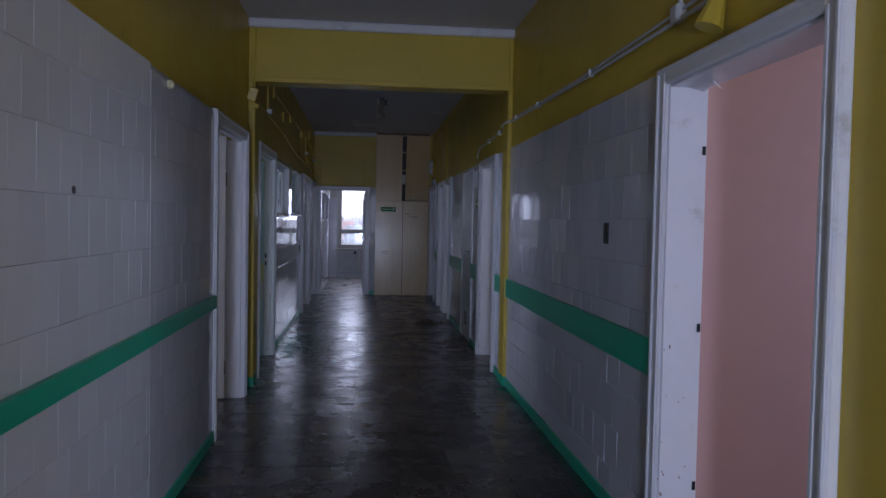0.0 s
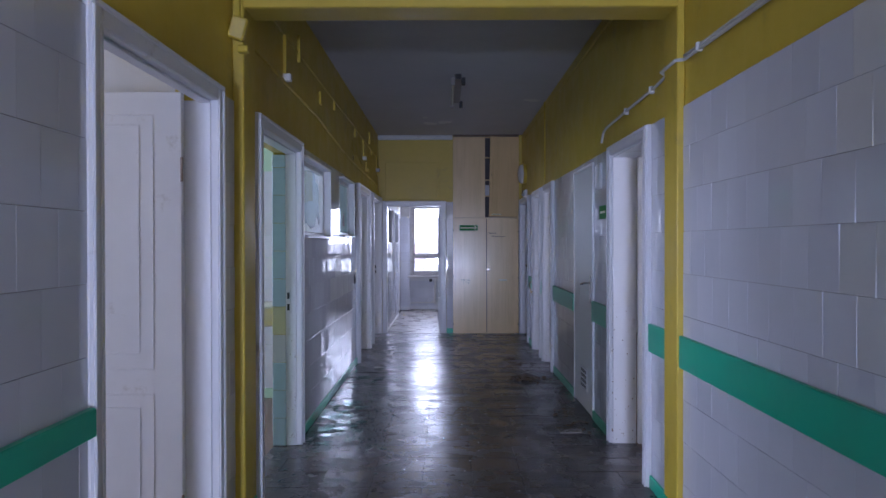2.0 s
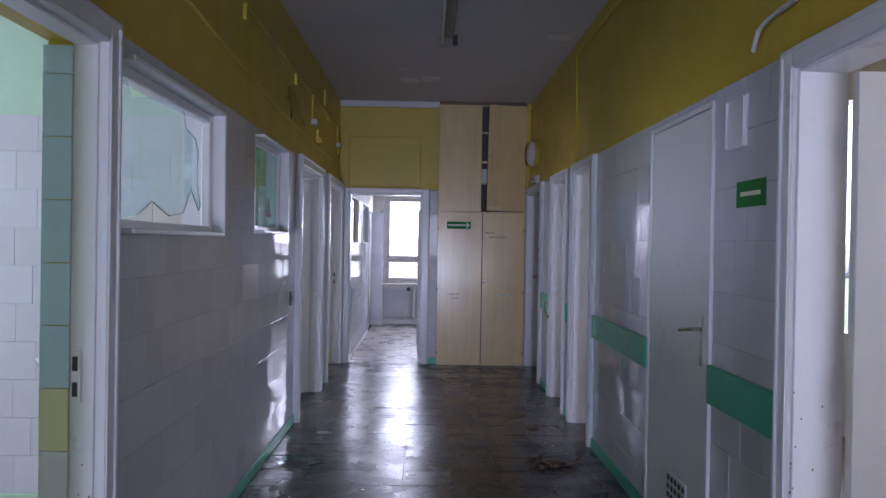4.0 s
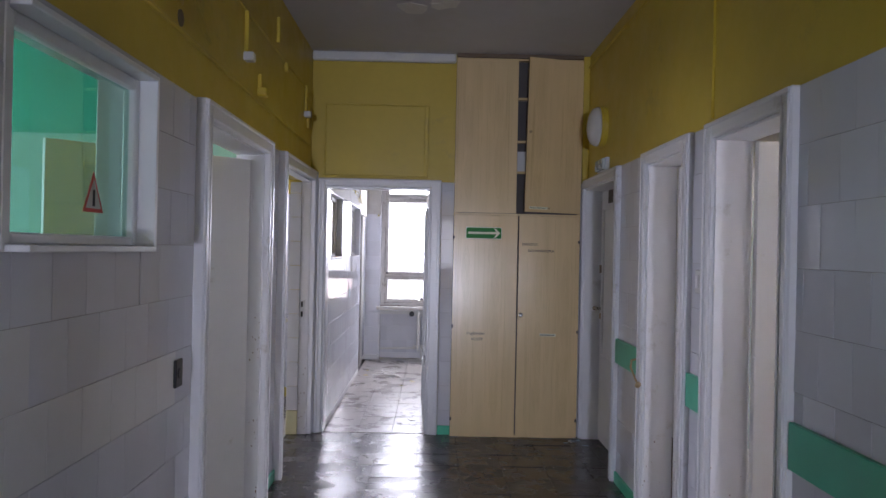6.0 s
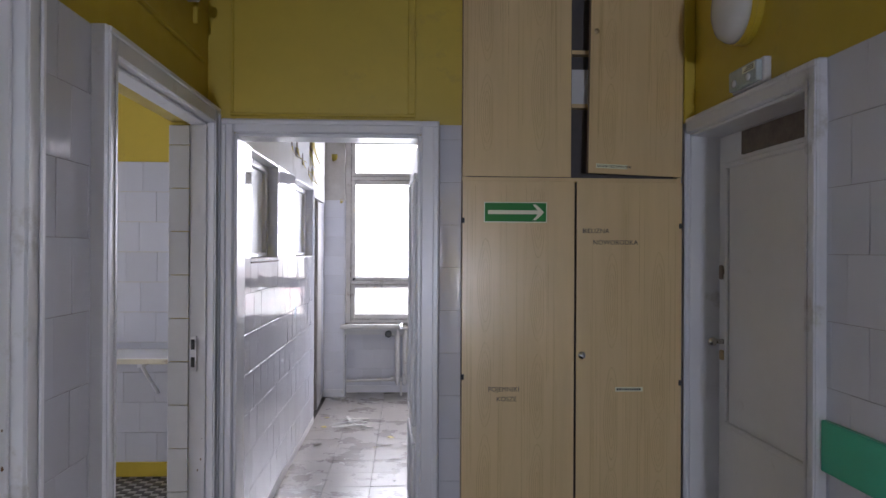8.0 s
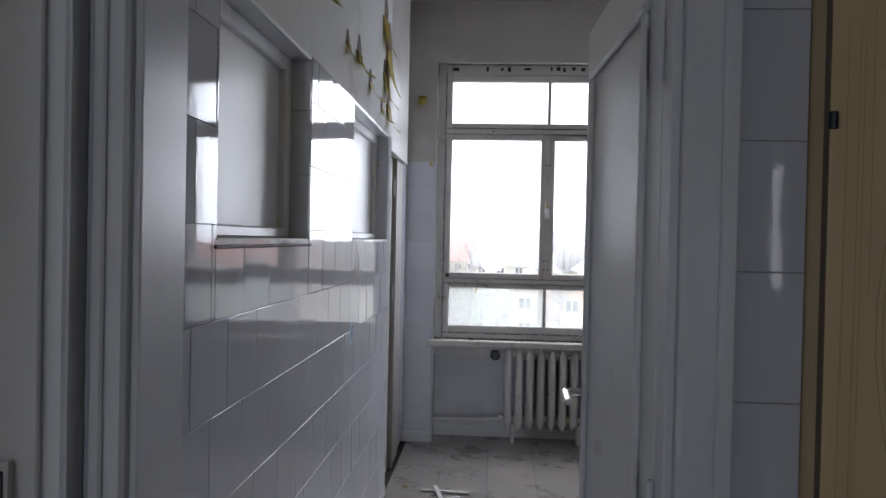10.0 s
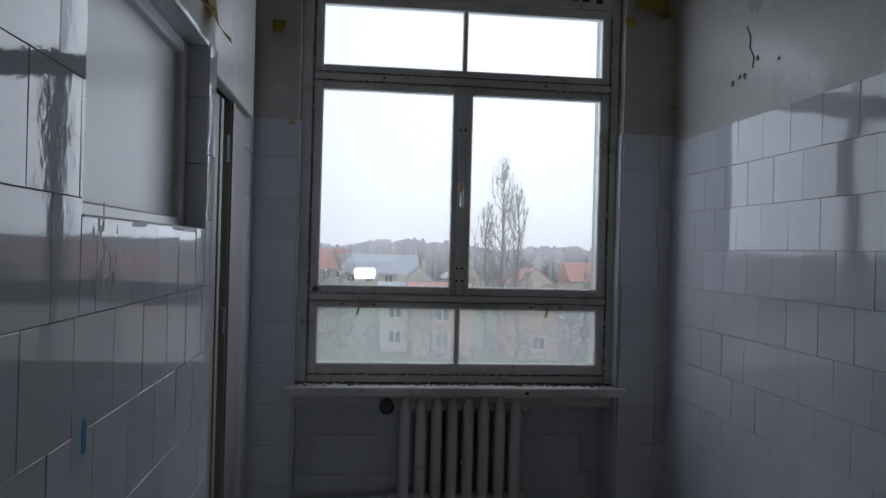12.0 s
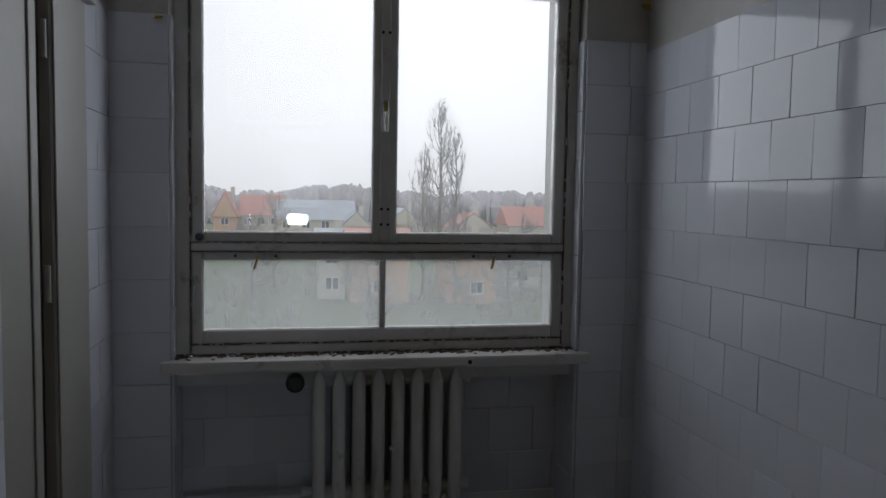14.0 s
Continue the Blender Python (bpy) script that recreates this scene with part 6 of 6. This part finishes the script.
house(33, 152, 7, 9, 4.2, 3.0, RENDER_C, ROOF_R, "distant house with a pink-red roof", "y", 2)
house(44, 152, 8, 9, 4.8, 3.6, RENDER_C, ROOF_R, "distant house with a bright red roof", "x", 3)
house(60, 165, 12, 9, 6.0, 4.5, RENDER_C, ROOF_R, "distant house with a red roof among trees", "x", 3)


def bare_tree(name, x, y, h_, spread, seed, label, columnar=False, limbs=26, twigs=7, thick=0.35):
    """Bare tree: a tapered trunk, rising limbs and many fine twigs."""
    r_ = random.Random(seed)
    t = thing(name, (x, y, GZ), label, "tree")
    bm = bmesh.new()
    top = h_ * 0.96
    segs = 7
    prev = Vector((x, y, GZ))
    pts = [prev]
    for i in range(1, segs + 1):
        prev = Vector((x + r_.gauss(0, 0.1), y + r_.gauss(0, 0.1), GZ + top * i / segs))
        pts.append(prev)
    for i, (a, b) in enumerate(zip(pts, pts[1:])):
        tube(bm, a, b, thick * (1 - i / segs) + 0.03, thick * (1 - (i + 1) / segs) + 0.03, 7)
    part("trunk", bm, BARK, t)
    crown, fine = bmesh.new(), bmesh.new()

    def stick(bm_, a, b, r0, r1):
        d = (b - a).normalized()
        s1 = d.orthogonal().normalized()
        s2 = d.cross(s1)
        A = [bm_.verts.new(a + (s1 * math.cos(k * 2.094) + s2 * math.sin(k * 2.094)) * r0) for k in range(3)]
        C = [bm_.verts.new(b + (s1 * math.cos(k * 2.094) + s2 * math.sin(k * 2.094)) * r1) for k in range(3)]
        for k in range(3):
            bm_.faces.new((A[k], A[(k + 1) % 3], C[(k + 1) % 3], C[k]))

    for i in range(limbs):
        f = 0.12 + 0.8 * (i + r_.random()) / limbs
        base = Vector((x, y, GZ + top * f))
        a = r_.uniform(0, 6.283)
        prof = math.sin(math.pi * min(1, (f * 0.92 + 0.12))) ** 0.7
        out = spread * prof * r_.uniform(0.5, 1.0)
        up = h_ * (0.24 if columnar else 0.16) * r_.uniform(0.7, 1.1) * (1 - f * 0.6)
        mid = base + Vector((out * 0.65 * math.cos(a), out * 0.65 * math.sin(a), up * 0.4))
        end = base + Vector((out * math.cos(a), out * math.sin(a), up))
        stick(crown, base, mid, 0.085, 0.05)
        stick(crown, mid, end, 0.05, 0.028)
        for k in range(twigs):
            s_ = r_.uniform(0.15, 1)
            p = base.lerp(mid, s_ * 2) if s_ < 0.5 else mid.lerp(end, s_ * 2 - 1)
            q = p + Vector((r_.gauss(0, spread * 0.16), r_.gauss(0, spread * 0.16), r_.uniform(0.3, 1) * h_ * (0.09 if columnar else 0.07)))
            stick(fine, p, q, 0.03, 0.017)
            for _ in range(3):
                p2 = p.lerp(q, r_.uniform(0.3, 1))
                stick(fine, p2, p2 + Vector((r_.gauss(0, 0.3), r_.gauss(0, 0.3), r_.uniform(0.3, 1.3))), 0.018, 0.012)
    part("limbs", crown, BARK, t)
    part("twigs", fine, TWIG, t)
    return t


bare_tree("poplar_tree", 17.1, 98, 22.7, 3.0, 5, "tall bare columnar poplar above the houses", True, 42, 6, 0.28)
bare_tree("poplar_tree", 14.9, 96, 17.0, 2.2, 6, "lower bare poplar beside the tall one", True, 28, 6, 0.2)
bare_tree("poplar_tree", 18.8, 97, 19.0, 2.0, 7, "lower bare poplar beside the tall one", True, 28, 6, 0.2)
for i, (x, y, h_, s_) in enumerate(((-4, 92, 9, 3.5), (6.2, 70, 8, 3.0), (17, 88, 8, 3.5), (20, 78, 7, 3), (-12, 96, 10, 4), (-16, 104, 9.5, 4), (28, 100, 9, 4), (-2, 104, 11.5, 4))):
    bare_tree("bare_tree", x, y, h_, s_, 20 + i, "bare winter garden tree between the houses", False, 22, 7, 0.2)

# far belt of bare woods: uneven clumps of sticks
r_ = random.Random(77)
bm = bmesh.new()
for i in range(4200):
    x = r_.uniform(-210, 230)
    y = 260 + r_.uniform(0, 60)
    hh = r_.uniform(8.5, 12.5) + 3.5 * noise.noise(Vector((x * 0.03, 0, 0))) + 2.5 * noise.noise(Vector((x * 0.11, 3, 0)))
    w_ = r_.uniform(0.9, 2.6)
    k = 5
    rings_ = []
    for f_, q in ((0.0, 0.3), (0.35, 1.0), (0.62, 1.15), (0.82, 0.85), (0.95, 0.45)):
        rings_.append([bm.verts.new((x + q * w_ * r_.uniform(0.7, 1.25) * math.cos(a * 6.283 / k), y + q * w_ * math.sin(a * 6.283 / k), GZ + 1.4 + hh * (f_ + r_.uniform(-0.03, 0.03)))) for a in range(k)])
    tip = bm.verts.new((x + r_.gauss(0, 0.4), y, GZ + 1.4 + hh))
    for A_, B_ in zip(rings_, rings_[1:]):
        for a in range(k):
            bm.faces.new((A_[a], A_[(a + 1) % k], B_[(a + 1) % k], B_[a]))
    for a in range(k):
        bm.faces.new((rings_[-1][a], rings_[-1][(a + 1) % k], tip))
tagged(solo("far_woods", bm, WOODS, "belt of bare woods on the horizon, haze painted into its colour", "woods"), kind="stuff")
bm = bmesh.new()
for i in range(240):
    x, y = r_.uniform(-40, 45), r_.uniform(56, 120)
    hh, w_ = r_.uniform(1.0, 2.6), r_.uniform(0.5, 1.3)
    for s_ in range(16):
        a = Vector((x + r_.gauss(0, w_ * 0.4), y + r_.gauss(0, w_ * 0.4), GZ))
        b = a + Vector((r_.gauss(0, w_ * 0.5), r_.gauss(0, w_ * 0.5), hh * r_.uniform(0.5, 1)))
        q = [bm.verts.new(p) for p in (a + Vector((-0.05, 0, 0)), a + Vector((0.05, 0, 0)), b)]
        bm.faces.new(q)
tagged(solo("garden_shrubs", bm, TWIG, "bare brown garden shrubs between the houses", "shrubs"), kind="stuff")

# ---------------------------------------------------------------- wall and floor tiles, last
def tiles_left(y0, y1, z1, seed, wall=None):
    lay_tiles(wall_left, (XL, 0, 0), 90, y0, y1, 0.0, z1, [(a - 0.07, b + 0.07, 0, 2.13) for a, b in LEFT_DOORS.values()] + list(LEFT_WINDOWS.values()), seed=seed, odd=odd_left, course=0.2085, size=0.195, first=0.05)


def odd_left(u, z, rng):
    if 5.3 < u < 7.1 and 0.88 < z < 1.10:
        return TILE_PALE
    if 5.62 < u < 6.12 and 1.10 < z < 1.32:
        return TILE_PALE
    return None


def odd_right(u, z, rng):
    y = -u
    if 0.35 < y < 0.75 and 1.1 < z < 2.0:
        return TILE_PALE if rng.random() < 0.6 else None
    return None


lay_tiles(wall_pad, (-0.064, 0, 0), 90, -3.0, -0.755, 0, TL, seed=3, mat=TILE_MATTE, course=0.2085, size=0.175, first=0.05)
lay_tiles(wall_pad, (-0.063, 0, 0), 90, -0.753, 0.645, 0, TL - 0.03, seed=4, wobble=0.08, course=0.2085, size=0.195, first=0.05)
tiles_left(1.9, 2.25, TL, 6)
tiles_left(2.47, YF - 0.04, TL, 5)
ro = [(-b - 0.07, -a + 0.07, 0, 2.11) for a, b in RIGHT_DOORS.values()] + [(-5.385, -4.495, 0, 2.06)]
lay_tiles(wall_right, (XR, 0, 0), -90, -2.25, 1.148, 0, TR, ro, seed=7, odd=odd_right, course=0.2105, size=0.195, wobble=0.4)
lay_tiles(wall_right, (XR, 0, 0), -90, -(YF - 0.09), -2.47, 0, TR, ro, seed=8, course=0.2105, size=0.195, wobble=0.4)
lay_tiles(wall_end, (0, YF, 0), 0, 0.982, 1.085, 0, 2.07, seed=9, size=0.4, wobble=0.05, shift=0.75)
part("grout_bed", B(0.981, 1.086, YF - 0.005, YF, 0.003, 2.069), GROUT, wall_end)
setting("baseboard", B(0.982, 1.085, YF - 0.016, YF - 0.001, 0, 0.075, bevel=0.003), GREEN, "green painted skirting on the tiled strip", "baseboard")
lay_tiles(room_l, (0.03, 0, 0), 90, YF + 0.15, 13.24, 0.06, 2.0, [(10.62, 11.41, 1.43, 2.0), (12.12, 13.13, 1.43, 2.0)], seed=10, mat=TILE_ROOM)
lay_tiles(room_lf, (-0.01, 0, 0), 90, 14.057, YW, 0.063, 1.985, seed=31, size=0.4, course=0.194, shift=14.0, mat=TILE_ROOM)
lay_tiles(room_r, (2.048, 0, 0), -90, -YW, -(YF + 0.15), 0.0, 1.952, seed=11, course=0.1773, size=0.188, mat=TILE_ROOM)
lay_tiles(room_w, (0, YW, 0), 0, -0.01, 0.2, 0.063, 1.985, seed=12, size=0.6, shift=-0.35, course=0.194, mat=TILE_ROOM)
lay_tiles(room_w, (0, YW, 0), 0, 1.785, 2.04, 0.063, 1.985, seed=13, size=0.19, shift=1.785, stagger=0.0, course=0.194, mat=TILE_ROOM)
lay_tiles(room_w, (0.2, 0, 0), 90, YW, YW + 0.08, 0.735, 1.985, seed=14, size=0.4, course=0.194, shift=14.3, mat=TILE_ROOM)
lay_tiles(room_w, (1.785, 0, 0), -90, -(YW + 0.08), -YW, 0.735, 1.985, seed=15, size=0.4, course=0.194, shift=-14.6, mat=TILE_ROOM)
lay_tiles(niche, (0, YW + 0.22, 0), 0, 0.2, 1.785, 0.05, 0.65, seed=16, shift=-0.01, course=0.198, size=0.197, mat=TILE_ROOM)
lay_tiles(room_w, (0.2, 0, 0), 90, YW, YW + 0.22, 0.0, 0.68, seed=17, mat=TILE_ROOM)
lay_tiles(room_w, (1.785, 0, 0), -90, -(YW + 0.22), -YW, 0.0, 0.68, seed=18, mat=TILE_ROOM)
lay_tiles(wash_far, (0, 5.36, 0), 0, -1.7, -0.235, 0.09, 2.08, seed=19)
lay_tiles(shelf_far, (0, 11.75, 0), 0, -1.51, -0.235, 0.09, 2.05, seed=20, course=0.196)

FL = pose(0, 0, -0.0085, -90, 0, 0)


def lay_floor(parent, x0, x1, y0, y1, size, mat, seed, wobble=0.18, odd=None):
    rng = random.Random(seed)
    po = ORIGIN[parent]
    nx, ny = max(1, round((x1 - x0) / size)), round((y1 - y0) / size)
    sx, sy = (x1 - x0) / nx, (y1 - y0) / ny
    for j in range(ny):
        for i in range(nx):
            mt = (odd and odd(i, j)) or mat
            ob = new("floor_tile", tile_mesh(sx - 0.002, sy - 0.002, mt, 0.0085, 0.0012))
            ob.parent = parent
            ob.matrix_basis = Matrix.Translation(-po) @ Matrix.Translation((x0 + (i + 0.5) * sx, y0 + (j + 0.5) * sy, -0.0085 + rng.uniform(0, 0.0012))) @ pose(0, 0, 0, -90 + rng.gauss(0, wobble), rng.gauss(0, wobble), 0)


lay_floor(floor, -0.07, 2.03, -1.35, YF, 0.2985, FLOOR, 21, 0.5, odd=lambda i, j: FLOOR_PALE if (i, j) == (5, 5) else None)
lay_floor(floor, 2.03, XR, -1.35, YF, 0.2985, FLOOR, 23, 0.5)
lay_floor(floor_room, 0.03, 2.06, YF + 0.02, YW + 0.33, 0.30, FLOOR2, 22, 0.2)
bm = bmesh.new()
for j in range(22):
    for i in range(7):
        x, y = XL + i * 0.3236, Y0 + 0.06 + j * 0.3177
        box(bm, x, x + 0.3215, y, y + 0.3157, -0.0085, 0.0)
rest = part("floor_tiles", bm, FLOOR, floor)
tagged(rest, kind="stuff")
